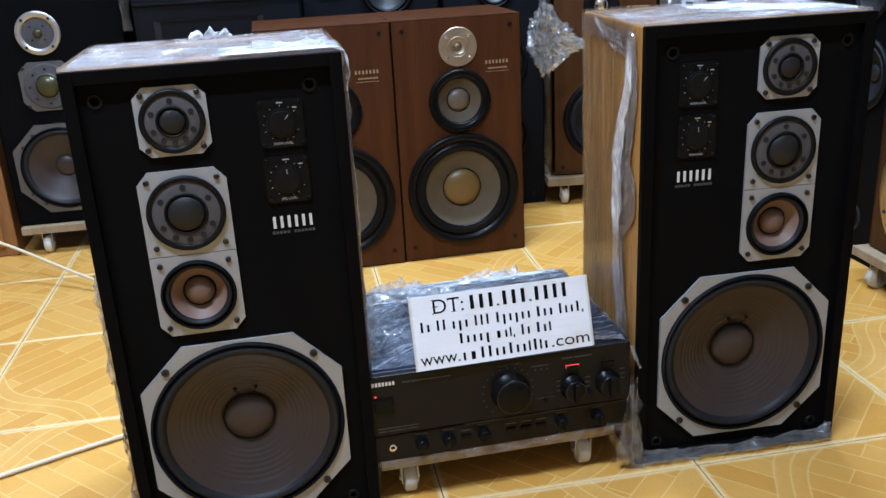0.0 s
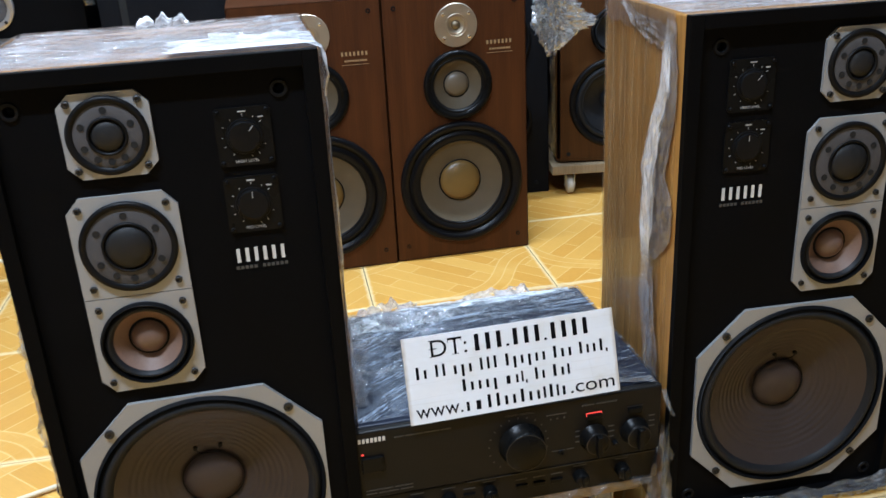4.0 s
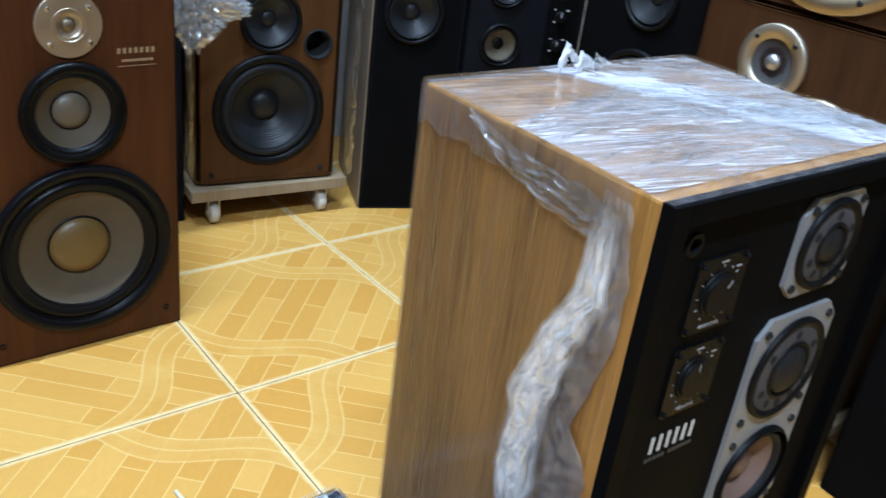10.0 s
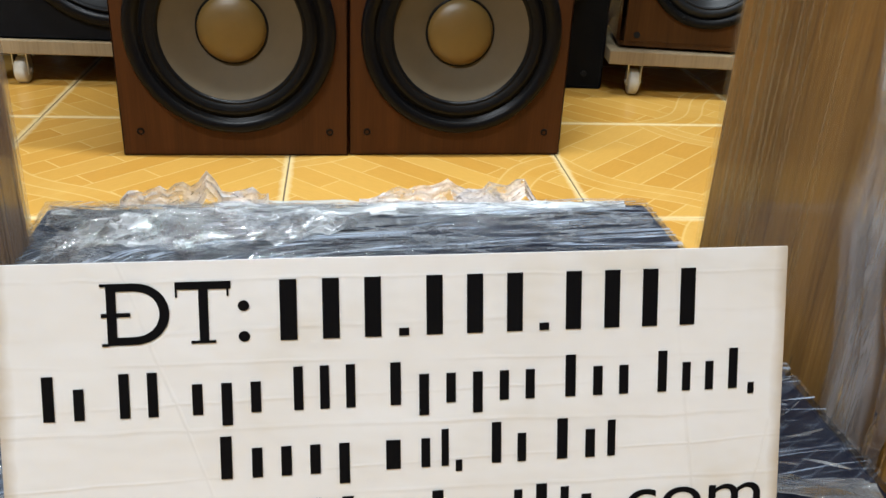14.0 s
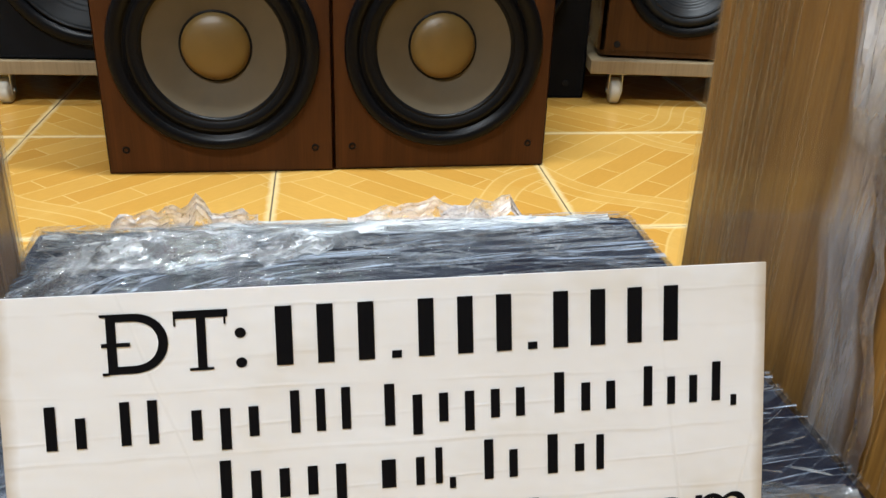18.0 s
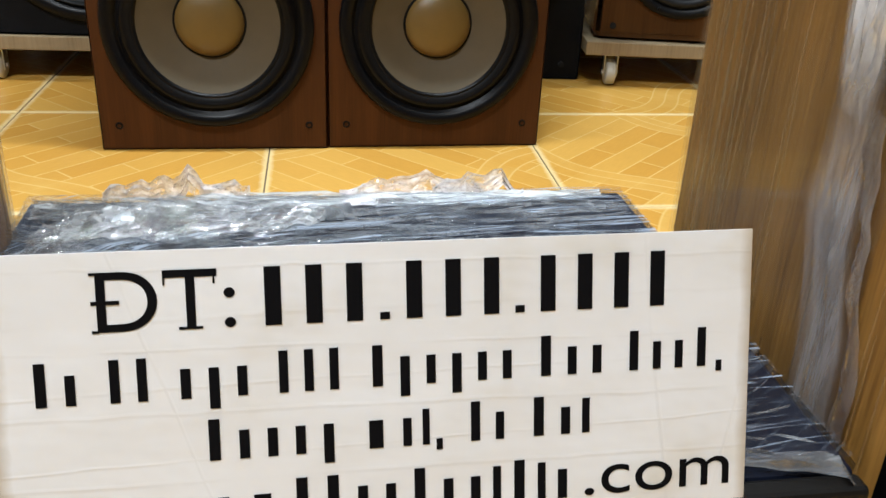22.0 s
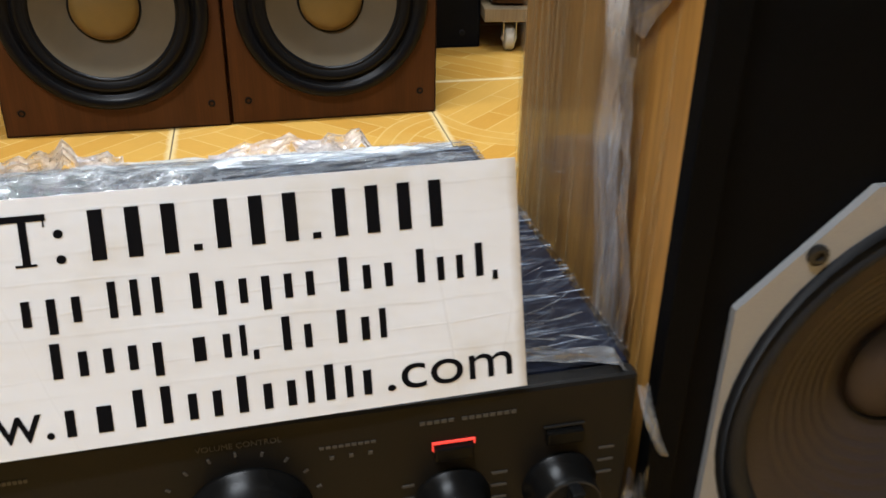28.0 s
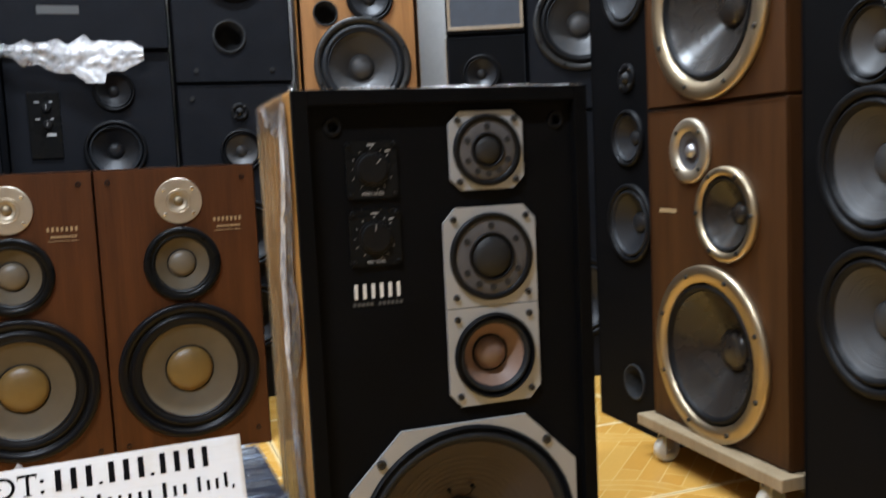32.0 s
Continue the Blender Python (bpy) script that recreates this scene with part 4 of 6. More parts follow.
    dome_driver(mp, "midrange_dome", dx, dz, 0.0455, 0.024, y0 - 0.004, [(0, 0.0032), (-58, 0.0032), (58, 0.0032), (-118, 0.003), (118, 0.003), (-150, 0.0036), (150, 0.0036), (180, 0.0036)])
    screws(mp, [(dx + a * 0.0436, c) for a in (-1, 1) for c in (0.540, 0.4522)], y0 - 0.004, 0.0038)
    # squawker cone
    qp = part("squawker_plate", plate([(dx - 0.042, 0.327), (dx + 0.042, 0.327), (dx + 0.0555, 0.342), (dx + 0.0555, 0.4392), (dx - 0.0555, 0.4392), (dx - 0.0555, 0.342)], [(dx, qz, 0.046)], y0 - 0.004, y0), SILVER, e, "silver plate")
    cone_driver(qp, "squawker", dx, qz, 0.049, 0.045, 0.0360, 0.0200, 0.017, (RUBBER, RUBBER_BLUE, CONE_PINK, CAP_TAN), y0 - 0.004, 0.014)
    part("cap_joint", lathe([(0.0218, y0 + 0.0125), (0.021, y0 + 0.0112), (0.0198, y0 + 0.0112), (0.019, y0 + 0.013)], dx, qz, 36), RUBBER, qp, smooth=True)
    screws(qp, [(dx + a * 0.0436, c) for a in (-1, 1) for c in (0.4272, 0.3392)], y0 - 0.004, 0.0038)
    # level controls
    kx = -0.086 * s
    for kz, ang, text in ((0.600, 40, "HIGH LEVEL"), (0.5265, 0, "MID LEVEL")):
        kp = part("level_panel", plate(rect(kx - 0.0285, kx + 0.0285, kz - 0.031, kz + 0.0305, 0.003), [], y0 - 0.0025, y0), AMP_GLOSS, e, "small black control panel")
        part("level_dial", lathe([(0.019, y0 - 0.0025), (0.0185, y0 - 0.004), (0.0165, y0 - 0.0042), (0.016, y0 - 0.0065), (0.015, y0 - 0.007), (0, y0 - 0.007)], kx, kz, 32), RUBBER, kp)
        tick = bmesh.new()
        for k, a in enumerate((-145, -115, -90, -62, -35, 0, 28, 50, 115, 145, 165)):
            b1 = box(-0.00035, 0.00035, y0 - 0.0029, y0 - 0.0025, 0.0215, 0.0240 if k % 2 else 0.0232)
            bmesh.ops.transform(b1, matrix=Matrix.Translation((kx, 0, kz)) @ Matrix.Rotation(radians(a), 4, "Y"), verts=b1.verts)
            me = bpy.data.meshes.new("tmp")
            b1.to_mesh(me)
            b1.free()
            tick.from_mesh(me)
            bpy.data.meshes.remove(me)
        part("scale_marks", tick, PALE_INK, kp)
        mark = box(-0.0004, 0.0004, y0 - 0.0074, y0 - 0.007, 0.0075, 0.0145)
        bmesh.ops.transform(mark, matrix=Matrix.Translation((kx, 0, kz)) @ Matrix.Rotation(radians(ang), 4, "Y"), verts=mark.verts)
        part("pointer_mark", mark, PALE_INK, kp)
        words(text, 0.0046, kx, y0 - 0.0027, kz - 0.0275, PALE_INK, kp)
        bars([(kx - 0.004, kx + 0.004, kz + 0.0255, kz + 0.027), (kx + 0.0155, kx + 0.021, kz + 0.0185, kz + 0.02)], y0 - 0.0025, PALE_INK, kp, "scale_print")
        screws(kp, [(kx + a * 0.0245, kz + c * 0.0265) for a in (-1, 1) for c in (-1, 1)], y0 - 0.0025, 0.0022, RUBBER)
    lx = -0.0865 * s
    bars(char_bars((6,), lx - 0.0285, lx + 0.0285, 0.4605, 0.4765, 0.40), y0, WHITE_INK, e, "maker_mark", "white printed maker's mark", each=True)
    bars(char_bars((5, 6), lx - 0.0285, lx + 0.0285, 0.4525, 0.4562, 0.7), y0, GREY_INK, e, "model_mark", "small grey printed model name")
    return e


right = monitor("wrapped_loudspeaker", pose(0.6 + W / 2, 1.203, 0, 0, 0, 1.4), 1, "oak and black three-way loudspeaker in clear stretch film, amplifier beside it")
left = monitor("wrapped_loudspeaker", pose(0.0226, 1.148, 0, 0, 0, 4.3), -1, "oak and black three-way loudspeaker in clear stretch film, drivers mirrored")


def wrap_monitor(e, seed, side):
    """Clear film over the top, the sides and the back; a bunched edge of film down one side (side = -1: viewer's left)."""
    bm = bmesh.new()
    h = W / 2
    open_edge = 0.050 if side > 0 else 0.012
    sheet((-h - 0.0015, open_edge, 0.004), (0, DEEP + 0.002 - open_edge, 0), (0, 0, H), (-1, 0, 0), 26, 44, 0.0004, (5, 1.5), seed, bm)
    sheet((h + 0.0015, 0.012, 0.004), (0, DEEP - 0.01, 0), (0, 0, H), (1, 0, 0), 26, 44, 0.0006, (9, 2), seed + 3, bm)
    sheet((-h, DEEP + 0.0015, 0.004), (W, 0, 0), (0, 0, H), (0, 1, 0), 20, 30, 0.003, (20, 5), seed + 5, bm)
    part("side_film", bm, FILM if side > 0 else FILM_SIDE, e, "clear stretch film with upright streaks", True)
    bare = 0.020 if side > 0 else 0.010
    bm = sheet((-h, bare, H + 0.001), (W, 0, 0), (0, DEEP - bare + 0.001, 0), (0, 0, 1), 60, 50, 0.0028, (9, 40), seed + 9)
    strip = sheet((-h, 0.0005, H + 0.0006), (W, 0, 0), (0, bare - 0.0005, 0), (0, 0, 1), 40, 3, 0.0006, (12, 20), seed + 17)
    part("front_lap", strip, FILM_LAP, e, "single clear layer of film at the front edge", True)
    part("top_film", bm, FILM_TOP_BAND if side > 0 else FILM_TOP, e, "milky creased stretch film", True)
    for sg in (-1, 1):
        lap = sheet((sg * (h + 0.0034), 0.03, H + 0.001), (0, DEEP - 0.03, 0), (0, 0, -0.034), (sg, 0, 0), 40, 8, 0.0016, (22, 30), seed + 13 + sg, ragged=0.007)
        part("film_lap", lap, FILM_LAP, e, "hazy lap of film turned down over the side", True)

    def diag(a, c):
        d = abs(c - (0.95 - 0.75 * a)) if side > 0 else abs(c - (0.2 + 0.3 * a))
        return 0.25 + 2.2 * max(0, 1 - d * 4)

    cr = creases((-h, 0.012, H + 0.0032), (W, 0, 0), (0, DEEP - 0.012, 0), (0, 0, 1), 330, lambda a, c: (-24 if a > 0.4 else 12) * side, 0.045, 0.0005, int(seed), keep=lambda a, c: 0 if side > 0 and c * DEEP - 0.28 * (a - 0.5) * W > 0.20 and a < 0.55 else diag(a, c) / 2.5)
    tagged(part("film_creases", cr, CREASE, e, "glinting creases in the film"), kind="stuff")
    cr = bmesh.new()
    for sg in (-1, 1):
        creases((sg * (h + 0.0028), 0.014, 0.01), (0, DEEP - 0.016, 0), (0, 0, H - 0.015), (sg, 0, 0), 170, lambda a, c: 90, 0.12, 0.0004, int(seed) + 2 + sg, cr, lambda a, c: 0.3 + 0.7 * max(0, 1 - 3 * abs(a - 0.85)), 1.2, 0.03)
    tagged(part("film_creases", cr, FILM, e), kind="stuff")
    for k, (dx, hh) in enumerate(((-0.016, 0.016 + 0.006 * side), (0.006, 0.011), (0.026, 0.008))):
        scrap = ribbon([(dx - 0.014, DEEP - 0.012, H + 0.003), (dx - 0.004, DEEP - 0.010, H + hh), (dx + 0.010, DEEP - 0.014, H + hh * 0.5)], [0.008, 0.014, 0.005], (0, -1, 0.3), (0, 0.4, 1), 0.007, seed + k, nu=8, step=0.003)
        part("film_knot", scrap, FILM_PATCH, e, "curled scrap of film", True)


wrap_monitor(right, 3.0, 1)
wrap_monitor(left, 11.0, -1)
# added white sheet: tube glare on the top painted as opaque film
layers = sheet((W / 2, 0.006, H + 0.005), (0, 0.085, 0), (-0.150, 0.0, 0), (0, 0, 1), 24, 36, 0.0035, (40, 14), 23.0, ragged=0.022)
part("glare_sheet", layers, FILM_GLARE, left, "added white film sheet standing for tube glare on the top edge", True)
flap = ribbon([(W / 2 - 0.012, 0.020, H + 0.007), (W / 2 + 0.003, 0.016, H + 0.001), (W / 2 + 0.006, 0.012, H - 0.014), (W / 2 + 0.008, 0.010, H - 0.028), (W / 2 + 0.004, 0.008, H - 0.042), (W / 2 + 0.003, 0.008, H - 0.055)], [0.030, 0.028, 0.022, 0.016, 0.010, 0.004], (1, 0, 0.2), (0, 1, 0), 0.004, 31.0, wob=0.3, pleat=0.5, nu=10, step=0.004)
part("film_flap", flap, FILM_PATCH, left, "curled white flap of film at the corner", True)
hem = ribbon([(W / 2 + 0.003, 0.008, H - 0.07), (W / 2 + 0.004, 0.010, 0.50), (W / 2 + 0.003, 0.008, 0.36), (W / 2 + 0.004, 0.011, 0.20), (W / 2 + 0.004, 0.010, 0.02)], [0.004, 0.007, 0.005, 0.007, 0.008], (1, 0, 0), (0, 1, 0), 0.0016, 37.0, wob=0.6, pleat=0.8, nu=6)
part("film_edge", hem, FILM_BORDER, left, "crinkled edge of the film", True)

hx = -W / 2 - 0.003
edge = ribbon([(hx, 0.20, 0.678), (hx, 0.165, 0.664), (hx, 0.12, 0.655), (hx, 0.075, 0.652), (hx, 0.045, 0.655)], [0.015, 0.03, 0.035, 0.04, 0.03], (-1, 0, 0), (0, 0.5, 0.85), 0.0040, 2.0, wob=0.3, pleat=0.8, nu=12, step=0.006)
part("film_edge", edge, FILM_BORDER, right, "ruffled clear edge of stretch film")
border = ribbon([(hx, 0.042, 0.675), (hx, 0.038, 0.62), (hx, 0.042, 0.575), (hx, 0.06, 0.53), (hx, 0.075, 0.49), (hx, 0.058, 0.455), (hx, 0.062, 0.41), (hx, 0.080, 0.365)], [0.025, 0.042, 0.05, 0.062, 0.068, 0.092, 0.086, 0.03], (-1, 0, 0), (0, 1, 0.1), 0.0040, 4.0, wob=0.16, pleat=0.7, nu=14, step=0.006)
part("film_edge", border, FILM_BORDER, right, "ruffled clear edge of stretch film")
rim = ribbon([(hx - 0.003, 0.062, 0.36), (hx - 0.004, 0.052, 0.30), (hx - 0.004, 0.036, 0.25), (hx - 0.004, 0.030, 0.16), (hx - 0.004, 0.030, 0.01)], [0.010, 0.008, 0.012, 0.010, 0.012], (-1, 0, 0), (0, 1, 0.1), 0.005, 10.0, wob=0.6, pleat=0.8, nu=8)
part("film_edge", rim, FILM_BORDER, right, "crinkled edge of the hanging film", True)
core = ribbon([(hx - 0.002, 0.046, 0.665), (hx - 0.003, 0.045, 0.60), (hx - 0.003, 0.066, 0.55), (hx - 0.004, 0.084, 0.49), (hx - 0.004, 0.084, 0.43), (hx - 0.004, 0.086, 0.39), (hx - 0.003, 0.084, 0.345)], [0.026, 0.034, 0.042, 0.048, 0.052, 0.044, 0.03], (-1, 0, 0), (0, 1, 0.1), 0.0026, 6.0, wob=0.22, pleat=0.45, nu=14, step=0.006)
part("film_fold", core, FILM_WHITE, right, "white gathered fold of stretch film")
low = ribbon([(hx - 0.002, 0.084, 0.385), (hx - 0.003, 0.080, 0.30), (hx - 0.003, 0.064, 0.25), (hx - 0.003, 0.056, 0.16), (hx - 0.003, 0.05, 0.01)], [0.036, 0.05, 0.052, 0.048, 0.044], (-1, 0, 0), (0, 1, 0.1), 0.004, 8.0, wob=0.1, pleat=0.12, nu=16)
part("film_fold", low, FILM_LOW, right, "long translucent hanging fold of stretch film", True)
foot = ribbon([(-W / 2 - 0.01, -0.006, 0.012), (-0.05, -0.006, 0.010), (0.06, -0.006, 0.012), (W / 2 + 0.004, -0.006, 0.016)], [0.03, 0.018, 0.016, 0.03], (0, -1, 0), (0, 0.2, 1), 0.012, 5.0)
part("film_hem", foot, FILM_CRUMPLE, right, "ragged hem of film along the bottom")
corner = ribbon([(-W / 2 - 0.004, -0.002, 0.16), (-W / 2 - 0.008, -0.004, 0.08), (-W / 2 - 0.012, -0.01, 0.008)], [0.012, 0.03, 0.05], (-0.5, -1, 0), (1, 0, 0), 0.014, 9.0)
part("film_hem", corner, FILM_CRUMPLE, right)
lx = W / 2 + 0.003
band = ribbon([(lx - 0.11, 0.07, H + 0.004), (lx - 0.05, 0.05, H + 0.006), (lx - 0.01, 0.035, H + 0.003)], [0.03, 0.04, 0.04], (0, 0, 1), (0, 1, 0), 0.012, 21.0)
part("film_edge", band, FILM_BORDER, left, "bunched white edge of stretch film")
band = ribbon([(lx, 0.035, H), (lx, 0.02, 0.62), (lx, 0.022, 0.5), (lx, 0.03, 0.35), (lx, 0.03, 0.2), (lx, 0.03, 0.02)], [0.05, 0.045, 0.04, 0.04, 0.045, 0.045], (1, 0, 0), (0, 1, 0), 0.005, 23.0, pleat=0.25, nu=14)
part("film_edge", band, FILM_LOW, left, "long translucent fold of stretch film", True)
band = ribbon([(-lx, 0.02, 0.42), (-lx, 0.015, 0.3), (-lx, 0.02, 0.12), (-lx - 0.01, 0.0, 0.01)], [0.015, 0.02, 0.03, 0.05], (-1, 0, 0), (0, 1, 0), 0.010, 27.0)
part("film_edge", band, FILM_CRUMPLE, left)


# ---- the walnut pair behind ----
def walnut_speaker(m):
    w, h, d = 0.326, 0.619, 0.28
    e = thing("walnut_loudspeaker", m, "reddish walnut three-way bookshelf loudspeaker standing on the tiled floor", "loudspeaker", "walnut pair")
    part("cabinet", cabinet_shell(w, d, 0, h, 0.005, 0.006, 0.002), WALNUT, e)
    holes = [(0, 0.184, 0.128), (0.0, 0.414, 0.068)]
    part("baffle", plate(rect(-w / 2 + 0.003, w / 2 - 0.003, 0.003, h - 0.003), holes, -0.0006, 0.02, 56), WALNUT, e)
    cone_driver(e, "woofer", 0, 0.184, 0.146, 0.127, 0.099, 0.049, 0.020, (RUBBER, RUBBER, CONE_GREY, CAP_GOLD), -0.004, 0.020, label="woofer with broad black rubber ring, grey cone and amber cap")
    part("woofer_ring", lathe([(0.146, 0.001), (0.146, -0.009), (0.143, -0.0125), (0.136, -0.013), (0.130, -0.010), (0.126, -0.005), (0.123, -0.003), (0.1215, -0.006), (0.117, -0.0095), (0.112, -0.0095), (0.108, -0.006), (0.1065, -0.003), (0.1045, -0.006), (0.101, -0.006), (0.0995, -0.001), (0.098, 0.002)], 0, 0.184, 64), RUBBER_SHEEN, e, smooth=True)
    cone_driver(e, "midrange", 0.0, 0.414, 0.079, 0.066, 0.055, 0.0285, 0.016, (RUBBER, RUBBER, CONE_GREY, CAP_GREY), -0.004, 0.014, label="midrange cone in a black ring")
    part("midrange_ring", lathe([(0.079, 0.001), (0.079, -0.008), (0.073, -0.013), (0.064, -0.009), (0.055, 0.0)], 0.0, 0.414, 56), AMP_GLOSS, e, smooth=True)
    for name, r, z, yy in (("cap_joint", 0.049, 0.184, 0.018), ("cap_joint", 0.0285, 0.414, 0.014)):
        part(name, lathe([(r + 0.0022, yy - 0.001), (r + 0.001, yy - 0.0028), (r - 0.001, yy - 0.0028), (r - 0.002, yy)], 0, z, 48), RUBBER, e, smooth=True)
    tw = part("tweeter_plate", lathe([(0.048, 0.001), (0.048, -0.0045), (0.047, -0.0055), (0.0255, -0.0055), (0.025, -0.0048), (0.0185, -0.0048), (0.0165, -0.0030), (0.0105, -0.0010)], 0.001, 0.547, 64), GOLD, e, "champagne gold tweeter plate")
    part("tweeter_ring", lathe([(0.0250, -0.0048), (0.0245, -0.0062), (0.0235, -0.0062), (0.0230, -0.0048)], 0.001, 0.547, 48), GOLD, tw, smooth=True)
    part("tweeter_dome", lathe([(0.0105, -0.001), (0.0098, -0.0035), (0.007, -0.0055), (0.0035, -0.0066), (0, -0.007)], 0.001, 0.547, 28), GOLD_DULL, tw, smooth=True)
    screws(tw, [(0.001 + 0.036 * a, 0.547 + 0.025 * c) for a, c in ((-0.8, 1), (0.8, 1), (-0.8, -1.05), (0.8, -1.05))], -0.0058, 0.0036, CHROME)
    bars(char_bars((7,), 0.068, 0.130, 0.4995, 0.508, 0.5), -0.0006, GOLD_INK, e, "maker_mark", "gold printed maker's mark", each=True)
    bars(char_bars((9,), 0.076, 0.126, 0.4865, 0.4905, 0.8), -0.0006, GOLD_INK, e, "model_mark")
    bars([(0.070, 0.130, 0.4795, 0.4805)], -0.0006, GOLD_INK, e, "underline")
    for px, pz in ((-0.136, 0.592), (0.136, 0.592), (-0.136, 0.037), (0.136, 0.037)):
        part("grille_socket", lathe([(0.006, 0.001), (0.005, -0.002), (0.003, -0.002), (0.0025, 0.004), (0, 0.005)], px, pz, 14), RUBBER, e)
    return e


first = walnut_speaker(pose(0.1665, 2.2015, 0, 0, 0, 3.6))
copy_thing(first, pose(0.493, 2.227, 0, 0, 0, 4.2))


# ---- castered boards ----
def caster(parent, x, y, zt, turn=0.0):
    r = zt * 0.40
    c = part("caster", box(x - 0.017, x + 0.017, y - 0.017, y + 0.017, zt - 0.003, zt, 0.001), STEEL, parent, "zinc caster with white wheel")
    for sg in (-1, 1):
        part("fork_cheek", box(x + sg * 0.0125 - 0.0012, x + sg * 0.0125 + 0.0012, y - 0.010, y + 0.012, r * 0.7, zt - 0.002, 0.0006), STEEL, c)
    w = lathe([(0, -0.010), (r * 0.85, -0.010), (r, -0.007), (r, 0.007), (r * 0.85, 0.010), (0, 0.010)], 0, 0, 24)
    bmesh.ops.transform(w, matrix=Matrix.Translation((x, y, r)) @ Matrix.Rotation(radians(90), 4, "Z"), verts=w.verts)
    part("wheel", w, WHEEL, c, smooth=True)
    ax = lathe([(0, -0.016), (0.004, -0.016), (0.004, 0.016), (0, 0.016)], 0, 0, 10)
    bmesh.ops.transform(ax, matrix=Matrix.Translation((x, y, r)) @ Matrix.Rotation(radians(90), 4, "Z"), verts=ax.verts)
    part("axle", ax, STEEL, c)


def dolly(m, w, d, top, thick, inset=0.05, label="low bare pine board on white casters under a loudspeaker", name="castered_board"):
    e = thing(name, m, label, "dolly", "castered boards")
    first = part("board", box(-w / 2, w / 2, 0, 0.05, top - thick, top, 0.002), PINE, e)
    again("board", first, e, 0, d - 0.05, 0)
    first = part("cross_rail", box(-w / 2, -w / 2 + 0.05, 0.052, d - 0.052, top - thick, top - 0.001, 0.002), PINE, e)
    again("cross_rail", first, e, w - 0.05, 0, 0)
    for x in (-w / 2 + inset, w / 2 - inset):
        for y in (0.028, d - 0.03):
            caster(e, x, y, top - thick)
    return e


# ---- amplifier, its board and the price-board sign ----
AMP = pose(0.386, 1.179, 0, 0, 0, 4.0)
AW, AD, A0, A1 = 0.404, 0.318, 0.078, 0.222
dolly(AMP @ pose(-0.003, 0.012, 0), 0.372, 0.27, 0.074, 0.018, 0.045, "bare pine board on white casters under the amplifier")
amp = thing("stereo_amplifier", AMP, "black stereo amplifier wrapped in clear film on a castered board", "amplifier")
part("case", box(-AW / 2, AW / 2, 0.012, AD, A0, A1, 0.003), CASE_BLACK, amp, "black metal case")
part("front_panel", box(-AW / 2, AW / 2, 0.0, 0.0115, A0 + 0.046, A1, 0.0025), AMP_BLACK, amp, "black anodised front")
part("lower_panel", box(-AW / 2, AW / 2, 0.003, 0.0115, A0, A0 + 0.0445, 0.002), AMP_BLACK, amp)
part("trim_line", box(-0.06, AW / 2 - 0.004, -0.0004, 0.003, A0 + 0.0443, A0 + 0.0456), DARK_METAL, amp, "thin bright line")
for name, kx, kz, kr, deep, grip in (("volume_knob", 0.012, 0.168, 0.027, 0.020, False), ("selector_knob", 0.109, 0.160, 0.0165, 0.016, True), ("selector_knob", 0.165, 0.160, 0.0165, 0.016, True)):
    k = part(name, lathe([(kr + 0.003, 0.0), (kr + 0.003, -0.002), (kr, -0.003), (kr, -deep), (kr - 0.002, -deep - 0.002), (0, -deep - 0.002)], kx, kz, 48), AMP_GLOSS, amp, "black knob", True)
    part("knob_edge", lathe([(kr - 0.0005, -deep - 0.0018), (kr - 0.001, -deep - 0.0023), (kr - 0.0016, -deep - 0.0022)], kx, kz, 48), DARK_METAL, k, smooth=True)
    if grip:
        part("knob_grip", box(kx - 0.0035, kx + 0.0035, -deep - 0.011, -deep - 0.002, kz - kr + 0.001, kz + kr - 0.001, 0.0015), AMP_GLOSS, k)
tick = bmesh.new()
for i in range(17):
    a = -140 + i * 280 / 16
    b1 = box(-0.0006, 0.0006, -0.0004, 0, 0.0375, 0.040)
    bmesh.ops.transform(b1, matrix=Matrix.Translation((0.008, 0, 0.168)) @ Matrix.Rotation(radians(a), 4, "Y"), verts=b1.verts)
    me = bpy.data.meshes.new("tmp")
    b1.to_mesh(me)
    b1.free()
    tick.from_mesh(me)
    bpy.data.meshes.remove(me)
part("volume_scale", tick, GREY_INK, amp)
words("VOLUME CONTROL", 0.0042, 0.010, -0.0002, 0.2105, GREY_INK, amp)
bars(char_bars((7,), -0.195, -0.160, 0.2065, 0.2125, 0.66), 0.0, WHITE_INK, amp, "maker_mark", "pale printed maker's mark", each=True)
bars(char_bars((6, 10, 9, 6), -0.150, -0.078, 0.2075, 0.2095, 0.7), 0.0, GREY_INK, amp, "small_print", each=True)
bars(char_bars((5, 8), 0.092, 0.140, 0.2085, 0.2105, 0.7), 0.0, GREY_INK, amp, "small_print", each=True)
bars(char_bars((9,), 0.045, 0.072, 0.2025, 0.204, 0.7), 0.0, GREY_INK, amp, "small_print", each=True)
bars([(0.05 + 0.009 * i, 0.052 + 0.009 * i, 0.196, 0.198) for i in range(3)], 0.0, GREY_INK, amp, "small_print", each=True)
bars(char_bars((9, 5), 0.052, 0.082, 0.1475, 0.149, 0.7), 0.0, GREY_INK, amp, "small_print", each=True)
bars(char_bars((12, 8), -0.190, -0.13, 0.1355, 0.137, 0.8) + char_bars((5, 9, 6), -0.190, -0.13, 0.1305, 0.132, 0.8), 0.0, GREY_INK, amp, "small_print", each=True)
